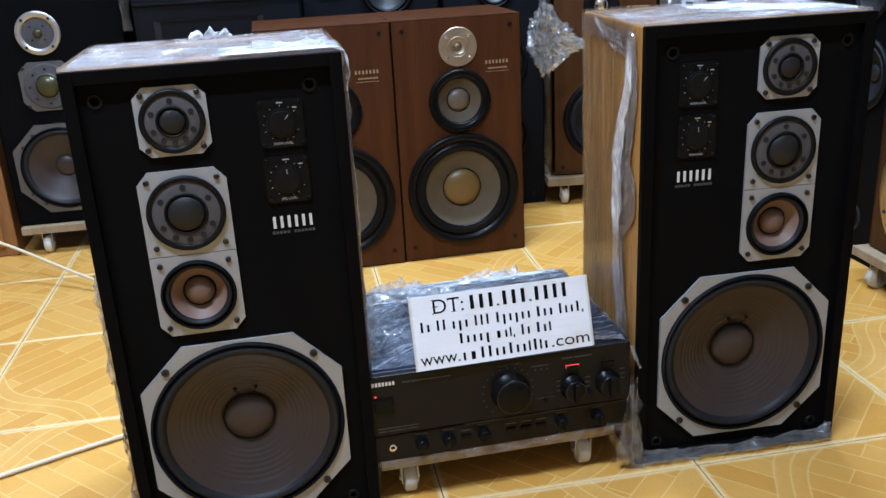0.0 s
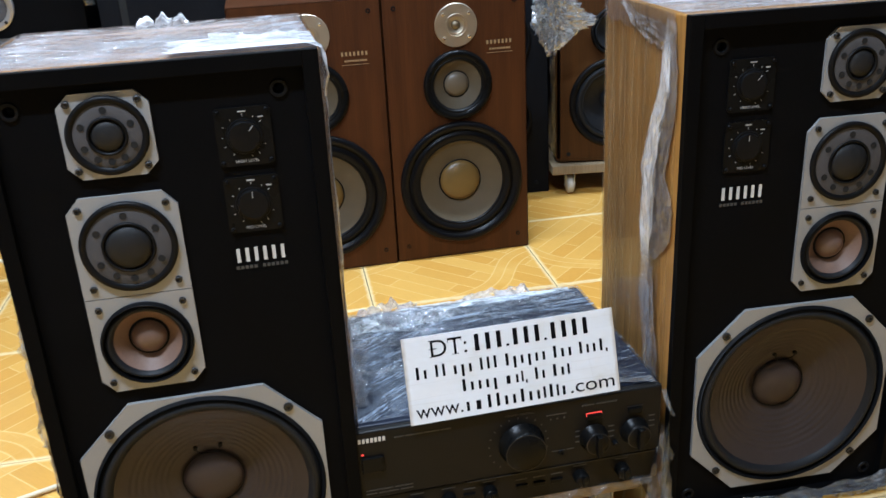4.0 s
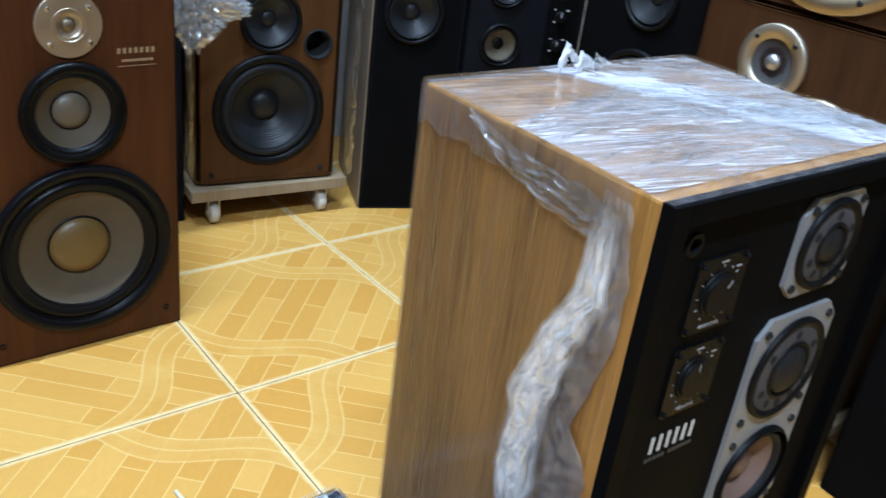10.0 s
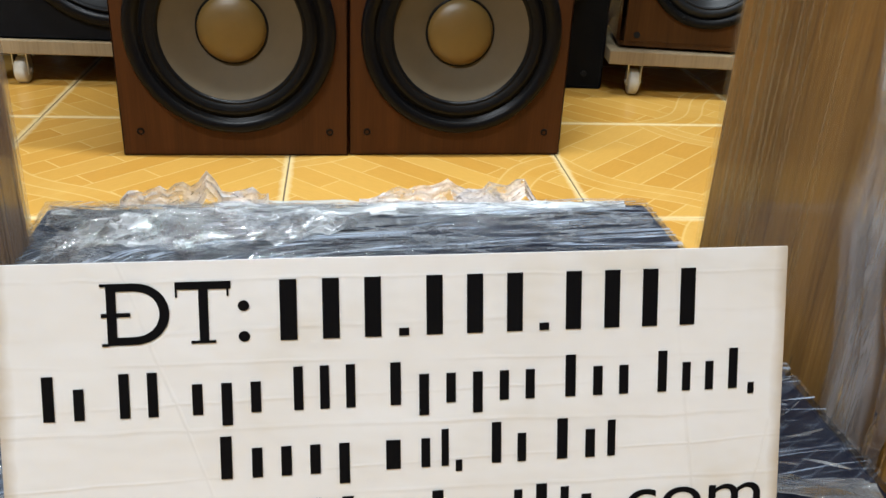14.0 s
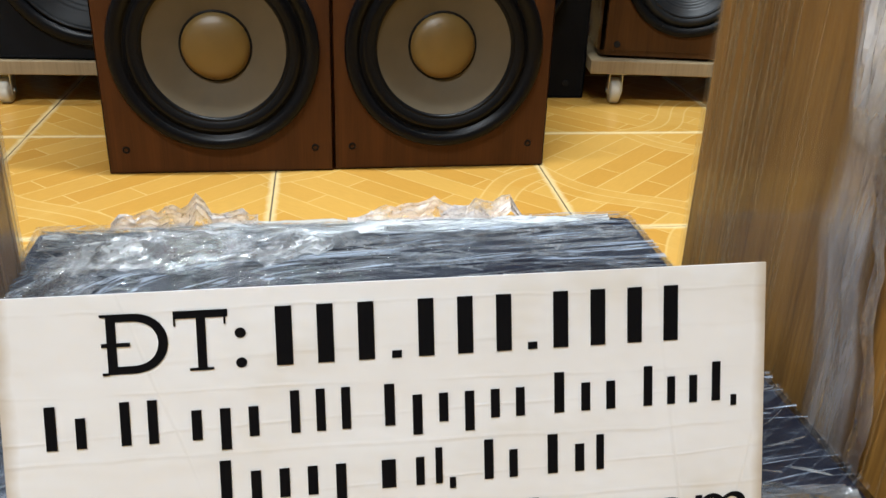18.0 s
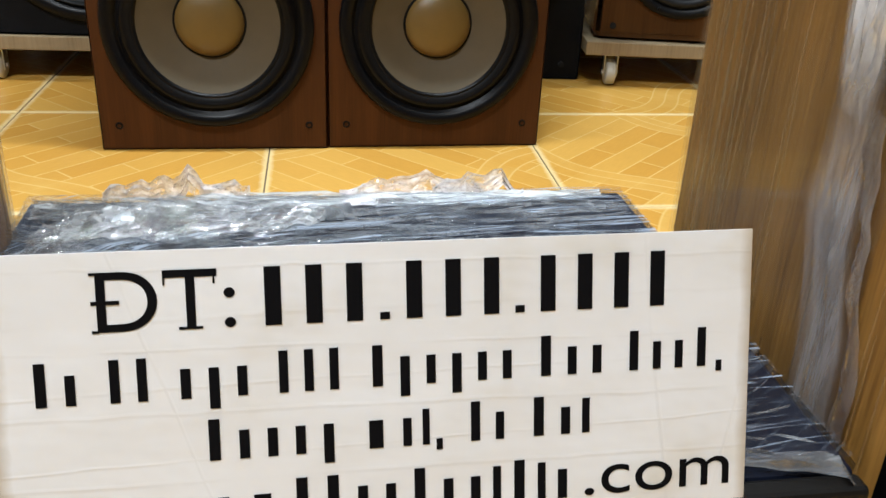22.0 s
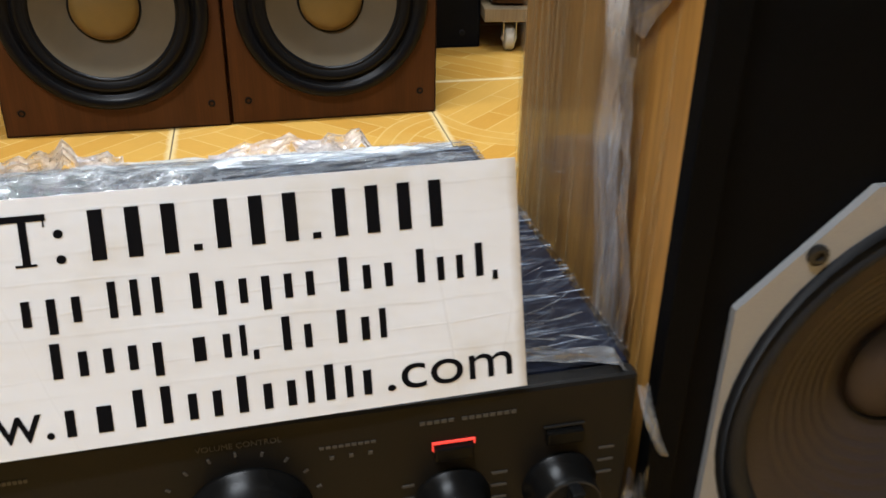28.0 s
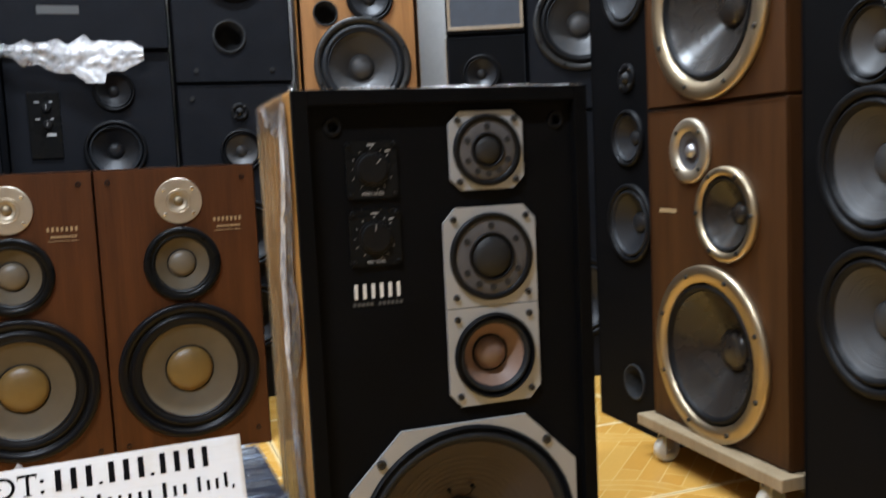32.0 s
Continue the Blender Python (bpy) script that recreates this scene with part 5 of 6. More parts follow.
for i, z in enumerate((0.172, 0.164, 0.156)):
    bars([(0.084, 0.090, z, z + 0.0015), (0.129, 0.137, z, z + 0.0015), (0.185, 0.193, z + 0.006, z + 0.0075)], 0.0, GREY_INK, amp, "small_print", each=True)
p = part("power_switch", box(-0.192, -0.164, -0.004, 0.002, 0.164, 0.186, 0.0015), AMP_GLOSS, amp, "black rocker switch")
part("power_lamp", box(-0.1915, -0.1885, -0.0008, 0, 0.189, 0.1915), RED_LED, amp, "small lit red lamp")
for bx, lit in ((0.109, True), (0.165, False)):
    b = part("push_button", box(bx - 0.0095, bx + 0.0095, -0.004, 0.002, 0.1875, 0.1955, 0.001), AMP_GLOSS, amp)
    glowm = RED_LED if lit else DARK_METAL
    f = bmesh.new()
    box(bx - 0.0105, bx + 0.0105, -0.0012, 0, 0.1965, 0.1974, bm=f)
    if lit:
        box(bx - 0.0105, bx - 0.0099, -0.0012, 0, 0.1925, 0.1965, bm=f)
        box(bx + 0.0099, bx + 0.0105, -0.0012, 0, 0.1945, 0.1965, bm=f)
    part("button_surround", f, glowm, b, "lit red edge" if lit else "bright edge")
part("socket", lathe([(0.004, 0), (0.004, -0.002), (0.002, -0.002), (0.0015, 0.003), (0, 0.003)], 0.066, 0.1445, 16), RUBBER, amp)
part("small_knob", disc(0.0035, 0.138, 0.1475, 0.0, 0.008), RUBBER, amp)
for kx in (-0.126, -0.085, -0.031, 0.092, 0.150):
    k = part("tone_knob", lathe([(0.0095, 0.003), (0.0095, -0.008), (0.0085, -0.011), (0, -0.011)], kx, 0.1015, 28), AMP_GLOSS, amp, smooth=True)
    part("knob_grip", box(kx - 0.0018, kx + 0.0018, -0.015, -0.011, 0.094, 0.109, 0.0006), AMP_GLOSS, k)
    bars([(kx - 0.009, kx + 0.009, 0.1165, 0.118)], 0.003, GREY_INK, amp, "small_print", each=True)
for kx in (-0.058, 0.012, 0.036, 0.060):
    part("push_button", box(kx - 0.008, kx + 0.008, 0.0, 0.004, 0.098, 0.104, 0.0008), AMP_GLOSS, amp)
    bars([(kx - 0.008, kx + 0.008, 0.1105, 0.112)], 0.003, GREY_INK, amp, "small_print", each=True)
part("headphone_socket", lathe([(0.006, 0.003), (0.0058, 0.0005), (0.0045, 0.0), (0.0035, 0.0), (0.003, 0.008), (0, 0.008)], -0.170, 0.101, 24), CHROME, amp, "metal-ringed socket", True)
# film over the case
bm = bmesh.new()
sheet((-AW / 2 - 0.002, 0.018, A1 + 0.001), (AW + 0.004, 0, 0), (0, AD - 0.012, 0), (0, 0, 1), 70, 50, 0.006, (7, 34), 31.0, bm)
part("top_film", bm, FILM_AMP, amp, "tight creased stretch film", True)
bm = bmesh.new()
for sx in (-1, 1):
    sheet((sx * (AW / 2 + 0.0015), 0.016, A0), (0, AD - 0.014, 0), (0, 0, A1 - A0), (sx, 0, 0), 30, 16, 0.003, (20, 20), 35.0 + sx, bm)
sheet((-AW / 2, AD + 0.002, A0), (AW, 0, 0), (0, 0, A1 - A0), (0, 1, 0), 40, 12, 0.003, (12, 30), 38.0, bm)
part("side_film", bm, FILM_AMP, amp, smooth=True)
def fan(a, c):
    return 4 if a > 0.45 else (60 - 90 * a if c < 0.6 else -20 + 60 * a)


cr = creases((-AW / 2, 0.02, A1 + 0.0045), (AW, 0, 0), (0, AD - 0.024, 0), (0, 0, 1), 430, fan, 0.10, 0.0002, 91, spread=3, keep=lambda a, c: 0.55 + 0.45 * (c > 0.75) - 0.45 * (a > 0.55 and c < 0.4))
creases((-AW / 2, 0.02, A1 + 0.0045), (AW, 0, 0), (0, AD - 0.024, 0), (0, 0, 1), 50, lambda a, c: -35 if a < 0.5 else -18, 0.045, 0.00035, 92, cr)
tagged(part("film_creases", cr, CREASE, amp, "glinting creases in the film"), kind="stuff")
fold = ribbon([(-AW / 2 + 0.008, AD - 0.02, A1 + 0.003), (-0.05, AD - 0.012, A1 + 0.003), (0.08, AD - 0.014, A1 + 0.003), (AW / 2 - 0.01, AD - 0.01, A1 + 0.003)], [0.03, 0.03, 0.022, 0.012], (0, 0, 1), (0, 1, 0), 0.004, 93.0)
part("film_fold", fold, FILM_REAR, amp, "white gathered fold of stretch film", True)
for cx, ww, hh, sd in ((-0.105, 0.050, 0.010, 41.0), (0.055, 0.055, 0.007, 43.0), (0.1, 0.035, 0.009, 47.0)):
    tuft = ribbon([(cx - ww, AD - 0.006, A1 + 0.004), (cx - ww * 0.3, AD - 0.002, A1 + hh), (cx + ww * 0.4, AD - 0.006, A1 + hh * 0.8), (cx + ww, AD - 0.002, A1 + 0.003)], [0.006, 0.018, 0.016, 0.006], (0, 0.6, 0.4), (0, 0.5, 0.9), 0.007, sd, wob=1.0, nu=12, pleat=1.5, step=0.005)
    part("film_tuft", tuft, FILM_TUFT, amp, "ruffled scrap of film")
bunch = ribbon([(-AW / 2 + 0.022, 0.05, A1 + 0.005), (-AW / 2 + 0.020, 0.13, A1 + 0.005), (-AW / 2 + 0.030, 0.21, A1 + 0.006), (-AW / 2 + 0.045, 0.29, A1 + 0.006)], [0.012, 0.030, 0.045, 0.030], (0, 0, 1), (1, 0.2, 0), 0.004, 95.0, wob=0.5, pleat=0.8, nu=14, step=0.005)
part("film_fold", bunch, FILM_BORDER, amp, "crinkled clear bunch of film along the edge")
rear = ribbon([(-AW / 2 + 0.03, AD - 0.055, A1 + 0.005), (-0.13, AD - 0.045, A1 + 0.006), (-0.06, AD - 0.050, A1 + 0.006), (0.01, AD - 0.035, A1 + 0.005)], [0.040, 0.058, 0.050, 0.02], (0, 0, 1), (0.3, 1, 0), 0.006, 97.0, wob=0.6, pleat=1.0, nu=20, step=0.005)
part("film_fold", rear, CREASE, amp, "crinkled clear layers of film at the rear edge")
hem = ribbon([(AW / 2 - 0.06, 0.02, A1 + 0.004), (AW / 2 - 0.01, 0.012, A1 + 0.004), (AW / 2 + 0.002, 0.008, A1 - 0.012)], [0.008, 0.016, 0.012], (0, -0.3, 1), (0, 1, 0), 0.006, 51.0)
part("film_hem", hem, FILM_CRUMPLE, amp, "torn film at the corner")
strip = ribbon([(AW / 2 + 0.001, -0.002, A1 - 0.005), (AW / 2 + 0.003, -0.012, A1 - 0.022), (AW / 2 + 0.010, -0.02, A1 - 0.045)], [0.006, 0.007, 0.004], (0, -1, 0), (1, 0, 0), 0.004, 53.0, nu=4)
part("film_hem", strip, FILM_CRUMPLE, amp)
hem = ribbon([(-AW / 2, 0.004, A0 - 0.004), (0, 0.004, A0 - 0.006), (AW / 2, 0.004, A0)], [0.014, 0.012, 0.016], (0, -1, 0), (0, 0.2, 1), 0.006, 57.0)
part("film_hem", hem, FILM_CRUMPLE, amp)
hem = ribbon([(AW / 2 + 0.004, -0.001, A0 + 0.07), (AW / 2 + 0.006, -0.004, A0 + 0.03), (AW / 2 + 0.008, -0.006, A0 - 0.04)], [0.006, 0.010, 0.010], (0, -1, 0), (1, 0, 0), 0.006, 59.0)
part("film_hem", hem, FILM_CRUMPLE, amp)

# sign: leans back on the front edge of the amplifier
SW, SH = 0.272, 0.1065
SIGN = pose(0.3935, 1.1745, 0.2255, -18.5, 0, 5.2)
sign = thing("shop_sign", SIGN, "white laminated paper sign with black print leaning on the amplifier", "sign")
bm = sheet((-SW / 2, 0, 0), (SW, 0, 0), (0, 0, SH), (0, -1, 0), 60, 24, 0.0003, (6, 14), 61.0)
panel = part("paper", bm, PAPER, sign, "creased white paper")
panel.modifiers.new("thickness", "SOLIDIFY").thickness = 0.0012
part("backing", box(-SW / 2 + 0.002, SW / 2 - 0.001, 0.0025, 0.0045, 0.001, SH - 0.0005, 0.0005), CEILING, sign, "stiff card backing")


def sx(u):
    return -SW / 2 + u * SW


def sz(v):
    return SH * (1 - v)


ty = -0.00064


def fit_words(text, u0, u1, v0, v1):
    """Printed words stretched to fill a box of the sign, in shares of its width and height."""
    ob = words(text, 0.03, 0, 0, 0, BLACK_INK, sign, align="LEFT")
    xs, zs = [v.co.x for v in ob.data.vertices], [v.co.z for v in ob.data.vertices]
    kx, kz = (sx(u1) - sx(u0)) / (max(xs) - min(xs)), (sz(v0) - sz(v1)) / (max(zs) - min(zs))
    ob.data.transform(Matrix.Translation((sx(u0) - min(xs) * kx, ty, sz(v1) - min(zs) * kz)) @ Matrix.Diagonal((kx, 0.3, kz, 1)))
    return ob


def glyph_bars(name, u0, u1, v0, v1, kinds, label, fill=0.36):
    """One plain bar for each letter of a word: C tall, x low, g with a tail, m broad, i slim, stops as dots."""
    wide = {"C": 1.0, "x": 0.92, "g": 0.95, "m": 1.5, "i": 0.55, ".": 0.5, ",": 0.5}
    step = (u1 - u0) / sum(wide[k] for k in kinds)
    tall, u, spans = v1 - v0, u0, []
    for k in kinds:
        w = wide[k] * step
        b = w * (fill if k in "Cxgm" else 0.5)
        top = {"C": v0, "i": v0 + 0.1 * tall, ".": v1 - 0.13 * tall, ",": v1 - 0.13 * tall}.get(k, v0 + 0.30 * tall)
        low = {"g": v1 + 0.27 * tall, ",": v1 + 0.15 * tall}.get(k, v1)
        spans.append((sx(u + (w - b) / 2), sx(u + (w + b) / 2), sz(low), sz(top)))
        u += w
    bars(spans, ty, BLACK_INK, sign, name, label, each=True, thick=0.00012)


fit_words("DT:", 0.1284, 0.2950, 0.064, 0.258)
bars([(sx(0.1219), sx(0.1556), sz(0.168), sz(0.155)), (sx(0.1215), sx(0.1300), sz(0.073), sz(0.064)), (sx(0.1215), sx(0.1300), sz(0.258), sz(0.249)), (sx(0.2250), sx(0.2545), sz(0.258), sz(0.249)), (sx(0.2080), sx(0.2105), sz(0.112), sz(0.070)), (sx(0.2685), sx(0.2710), sz(0.112), sz(0.070))], ty, BLACK_INK, sign, "letter_stroke", thick=0.00012)
digit = "black bar in place of a digit"
letter = "black bar in place of a letter"
glyph_bars("number_bar", 0.3159, 0.8861, 0.064, 0.258, "CCC.CCC.CCCC", digit, 0.40)
for u0, u1, kinds in ((0.0385, 0.1079, "Cx"), (0.1275, 0.1934, "CC"), (0.2123, 0.3169, "xgx"), (0.3354, 0.4325, "CCC"), (0.4543, 0.665, "Cgxgxx"), (0.6826, 0.7924, "Cxx"), (0.8104, 0.9629, "CxxC,")):
    glyph_bars("address_bar", u0, u1, 0.345, 0.487, kinds, letter)
for u0, u1, kinds in ((0.2419, 0.4255, "Cxxxg"), (0.4434, 0.5627, "mxi,"), (0.586, 0.6536, "Cx"), (0.6722, 0.7702, "Cxi")):
    glyph_bars("address_bar", u0, u1, 0.562, 0.702, kinds, letter)
fit_words("www.", 0.0302, 0.2447, 0.830, 0.938)
glyph_bars("name_bar", 0.2505, 0.745, 0.785, 0.938, "xmCCxxCxxiCix", letter)
fit_words(".com", 0.7587, 0.9749, 0.830, 0.938)

# ---- loudspeakers round the room ----
def row_speaker(name, m, w, z0, z1, d, body, front, drivers, label, extra=None, rounded=0.003, category="loudspeaker"):
    """A loudspeaker with its front in the plane y = 0; drivers are (kind, x, z, radius, materials)."""
    e = thing(name, m, label, category, "loudspeakers round the room")
    holes = [(x, z, r * 0.86) for kind, x, z, r, _ in drivers if kind in ("cone", "port", "gold", "thin")]
    part("cabinet", cabinet_shell(w, d, z0, z1, max(0.006, rounded), 0.006, rounded), body, e)
    e_in = max(0.005, rounded - 0.001)
    part("baffle", plate(rect(-w / 2 + e_in, w / 2 - e_in, z0 + 0.005, z1 - 0.005), holes, 0.001, 0.02, 40), front, e)
    for kind, x, z, r, ms in drivers:
        if kind == "cone":
            cone_driver(e, "driver", x, z, r, r * 0.86, r * 0.72, r * 0.27, r * 0.28, ms, -0.002, r * 0.12, 0.6 if r > 0.09 else 0)
        elif kind == "thin":
            k = cone_driver(e, "driver", x, z, r, r * 0.86, r * (0.69 if r < 0.13 else 0.80), r * 0.27, r * 0.30, ms, -0.002, r * 0.14, 0.6)
            if r < 0.13:
                part("trim_ring", lathe([(r * 0.72, -0.001), (r * 0.71, -0.004), (r * 0.69, -0.004), (r * 0.68, 0.001)], x, z, 48), RUBBER_BLUE, k, "grey trim ring", True)
                screws(k, [(x + r * 0.93 * math.sin(2 * math.pi * (q + 0.5) / 8), z + r * 0.93 * math.cos(2 * math.pi * (q + 0.5) / 8)) for q in range(8)], -0.008, 0.004, RUBBER)
        elif kind == "gold":
            k = cone_driver(e, "driver", x, z, r, r * 0.80, r * 0.70, r * 0.24, r * 0.34, ms, -0.004, r * 0.1)
            n = 8 if r > 0.1 else 6 if r > 0.06 else 4
            screws(k, [(x + r * 0.9 * math.sin(2 * math.pi * (q + 0.5) / n), z + r * 0.9 * math.cos(2 * math.pi * (q + 0.5) / n)) for q in range(n)], -0.010, 0.0045, DARK_METAL)
        elif kind == "eye":
            k = part("tweeter_ring", lathe([(r, 0.001), (r, -0.006), (r * 0.96, -0.0075), (r * 0.63, -0.007), (r * 0.6, -0.002)], x, z, 48), ms[0], e, "champagne metal ring", True)
            part("mesh_plate", lathe([(r * 0.6, -0.002), (r * 0.4, 0.001), (r * 0.2, 0.001)], x, z, 40), ms[1], k, smooth=True)
            part("dome", lathe([(r * 0.22, 0.001), (r * 0.2, -0.004), (r * 0.1, -0.007), (0, -0.008)], x, z, 24), ms[2], k, smooth=True)
            screws(k, [(x + r * 0.8 * math.sin(a), z + r * 0.8 * math.cos(a)) for a in (0.8, 2.36, 3.93, 5.5)], -0.0072, 0.004)
        elif kind == "port":
            part("port", lathe([(r, 0.001), (r * 0.98, -0.003), (r * 0.86, -0.002), (r * 0.8, 0.06), (0, 0.06)], x, z, 32), HOLE, e, "open bass port", True)
        elif kind == "dome":
            k = part("tweeter_plate", lathe([(r, 0.001), (r, -0.004), (r * 0.95, -0.005), (r * 0.55, -0.005), (r * 0.5, -0.002), (r * 0.42, -0.003)], x, z, 40), ms[0], e, smooth=True)
            part("dome", lathe([(r * 0.42, -0.003), (r * 0.36, -0.008), (r * 0.2, -0.012), (0, -0.0135)], x, z, 28), ms[1], k, smooth=True)
            screws(k, [(x + r * 0.78 * math.sin(a), z + r * 0.78 * math.cos(a)) for a in (0.8, 2.36, 3.93, 5.5)], -0.005, 0.0035)
    if extra:
        extra(e)
    return e


DARK = (RUBBER, RUBBER_BLUE, CONE_DARK, CONE_DARK)
GREYC = (RUBBER, RUBBER, CONE_MID_GREY, CONE_MID_GREY)
GOLDC = (RING_GOLD, RUBBER, CONE_GLOSS, CONE_GLOSS)

# teak loudspeaker on its castered board, and its mirrored twin on top
TEAKB = pose(0.989, 2.5685, 0, 0, 0, -4.5)
TEAKM = pose(0.982, 2.584, 0, 0, 0, -7.5)
dolly(TEAKB, 0.366, 0.32, 0.088, 0.026, 0.055)


def teak_marks(e):
    bars(char_bars((1, 5), 0.062, 0.125, 0.572, 0.586, 0.6, 0.5), 0.001, GOLD_INK, e, "model_mark", "pale printed model name")
    bars([(0.075, 0.125, 0.563, 0.565)], 0.001, GOLD_INK, e, "small_print")
    for px, pz in ((-0.125, 0.115), (0.125, 0.115)):
        part("grille_socket", disc(0.006, px, pz, 0.001, 0.003), HOLE, e)


row_speaker("teak_loudspeaker", TEAKM, 0.322, 0.089, 0.742, 0.33, TEAK, TEAK,
            [("thin", 0.0, 0.258, 0.124, DARK), ("cone", -0.001, 0.452, 0.066, DARK), ("port", 0.105, 0.402, 0.033, None), ("dome", -0.012, 0.592, 0.052, (RUBBER, CHROME))],
            "teak-veneered loudspeaker with black drivers on a castered board", teak_marks, 0.014)
row_speaker("teak_loudspeaker", TEAKM @ pose(0, 0.01, 0.660, 0, 0, 1), 0.322, 0.089, 0.742, 0.33, ORANGE_WOOD, ORANGE_WOOD,
            [("thin", 0.006, 0.203, 0.128, (DARK_METAL, RUBBER_BLUE, CONE_MID_GREY, CONE_MID_GREY)), ("cone", 0.033, 0.378, 0.062, DARK), ("port", -0.084, 0.340, 0.033, None), ("dome", 0.0, 0.54, 0.052, (RUBBER, CHROME))],
            "lighter teak loudspeaker stacked on top of another", None, 0.014)
fw = thing("film_strip", pose(0, 0, 0), "crumpled strip of clear film hanging beside the teak loudspeaker", "plastic film")
bm = ribbon([(0.815, 2.60, 0.75), (0.812, 2.605, 0.5), (0.815, 2.61, 0.3), (0.812, 2.612, 0.10)], [0.02, 0.012, 0.015, 0.024], (0, -1, 0), (1, 0, 0), 0.004, 71.0, nu=8, pleat=0.5)
part("film", bm, FILM_STRIP, fw, "", True)
fw = thing("film_strip", pose(0, 0, 0), "crumpled strip of clear film hanging beside the teak loudspeaker", "plastic film")
bm = ribbon([(1.165, 2.555, 0.80), (1.168, 2.552, 0.5), (1.165, 2.55, 0.3), (1.17, 2.552, 0.09)], [0.03, 0.024, 0.03, 0.022], (-0.2, -1, 0), (1, 0, 0), 0.004, 73.0, nu=8, pleat=0.5)
part("film", bm, FILM_STRIP, fw, "", True)
fb = thing("film_bundle", pose(0, 0, 0), "crushed bundle of clear film hanging between loudspeakers", "plastic film")
bm = bmesh.new()
bmesh.ops.create_icosphere(bm, subdivisions=5, radius=1)
for v in bm.verts:
    d = v.co.normalized()
    k = 1 + 0.40 * noise.noise(d * 2.4 + Vector((3, 0, 0))) + 0.30 * (1 - 2.6 * abs(noise.noise(d * 3.6 + Vector((0, 5, 0))))) + 0.16 * (1 - 3 * abs(noise.noise(d * 9.5))) + 0.06 * noise.noise(d * 24)
    taper = 1.0 - 0.75 * max(0.0, d.x)
    v.co = Vector((0.795 + d.x * 0.050 * k * (1.5 if d.x > 0 else 0.85), 2.515 + d.y * 0.034 * k, 0.512 - 0.018 * max(0.0, d.x) + d.z * 0.068 * k * taper))
part("wad", bm, FILM_WAD, fb, "shiny crushed film")
bm = ribbon([(0.800, 2.633, 0.82), (0.796, 2.60, 0.70), (0.790, 2.55, 0.62), (0.793, 2.53, 0.56)], [0.012, 0.014, 0.025, 0.05], (0, -1, 0), (1, 0, 0), 0.014, 77.0, nu=6)
part("tail", bm, FILM_WAD, fb)
bm = ribbon([(0.79, 2.53, 0.46), (0.79, 2.525, 0.435), (0.785, 2.52, 0.41)], [0.05, 0.035, 0.012], (0, -1, 0), (1, 0, 0), 0.016, 79.0, nu=6)
part("tail", bm, FILM_WAD, fb)

# black loudspeakers behind the walnut pair
def knob_panel(e):
    k = part("control_panel", box(-0.145, -0.072, -0.003, 0.002, 0.655, 0.815, 0.001), AMP_GLOSS, e, "black control panel")
    for z in (0.778, 0.737):
        part("level_dial", disc(0.011, -0.103, z, -0.003, 0.008, 20), RUBBER, k)
        bars([(-0.130, -0.118, z + 0.012, z + 0.015), (-0.096, -0.088, z + 0.012, z + 0.015)], -0.003, PALE_INK, k, "small_print")
        bars([(-0.1035, -0.1025, z - 0.004, z + 0.008)], -0.0115, PALE_INK, k, "pointer_mark")
    bars([(-0.107, -0.085, 0.708, 0.716)], -0.003, PALE_INK, k, "name_mark")


row_speaker("black_loudspeaker", pose(0.312, 2.64, 0, 0, 0, 1.5), 0.388, 0.0, 0.912, 0.34, CHARCOAL, CHARCOAL,
            [("cone", 0.054, 0.815, 0.050, DARK), ("cone", 0.048, 0.668, 0.075, DARK), ("cone", 0.0, 0.25, 0.15, DARK)],
            "tall black loudspeaker with level dials behind the walnut pair", knob_panel)


def label_mark(e):
    bars([(-0.105, -0.010, 1.000, 1.020)], 0.001, GREY_INK, e, "name_mark", "faded grey label")


row_speaker("black_loudspeaker", pose(0.312, 2.63, 0, 0, 0, 1.5), 0.388, 0.916, 1.35, 0.33, CHARCOAL, CHARCOAL, [("cone", 0.0, 1.20, 0.11, DARK)],
            "black loudspeaker stacked on another", label_mark)
row_speaker("dark_grey_loudspeaker", pose(0.662, 2.632, 0, 0, 0, 0), 0.294, 0.0, 0.826, 0.33, CHARCOAL, CHARCOAL,
            [("dome", 0.005, 0.755, 0.022, (RUBBER, DOME_BLACK)), ("cone", 0.005, 0.655, 0.055, GREYC), ("cone", 0.01, 0.44, 0.088, DARK), ("cone", 0.01, 0.22, 0.088, DARK)],
            "slim dark grey loudspeaker with several small drivers", lambda e: [part("grille_socket", disc(0.006, px, pz, 0.001, 0.003, 12), HOLE, e) for px, pz in ((0.11, 0.03), (-0.11, 0.03), (0.115, 0.79), (-0.11, 0.79))])
row_speaker("dark_grey_loudspeaker", pose(0.662, 2.630, 0, 0, 0, 0), 0.294, 0.830, 1.25, 0.33, CHARCOAL, CHARCOAL, [("port", -0.008, 0.945, 0.042, None), ("cone", 0.01, 1.12, 0.088, DARK)],
            "dark grey loudspeaker with an open port stacked on another", lambda e: [part("grille_socket", disc(0.006, px, pz, 0.001, 0.003, 12), HOLE, e) for px, pz in ((0.095, 0.86), (-0.095, 0.86))])


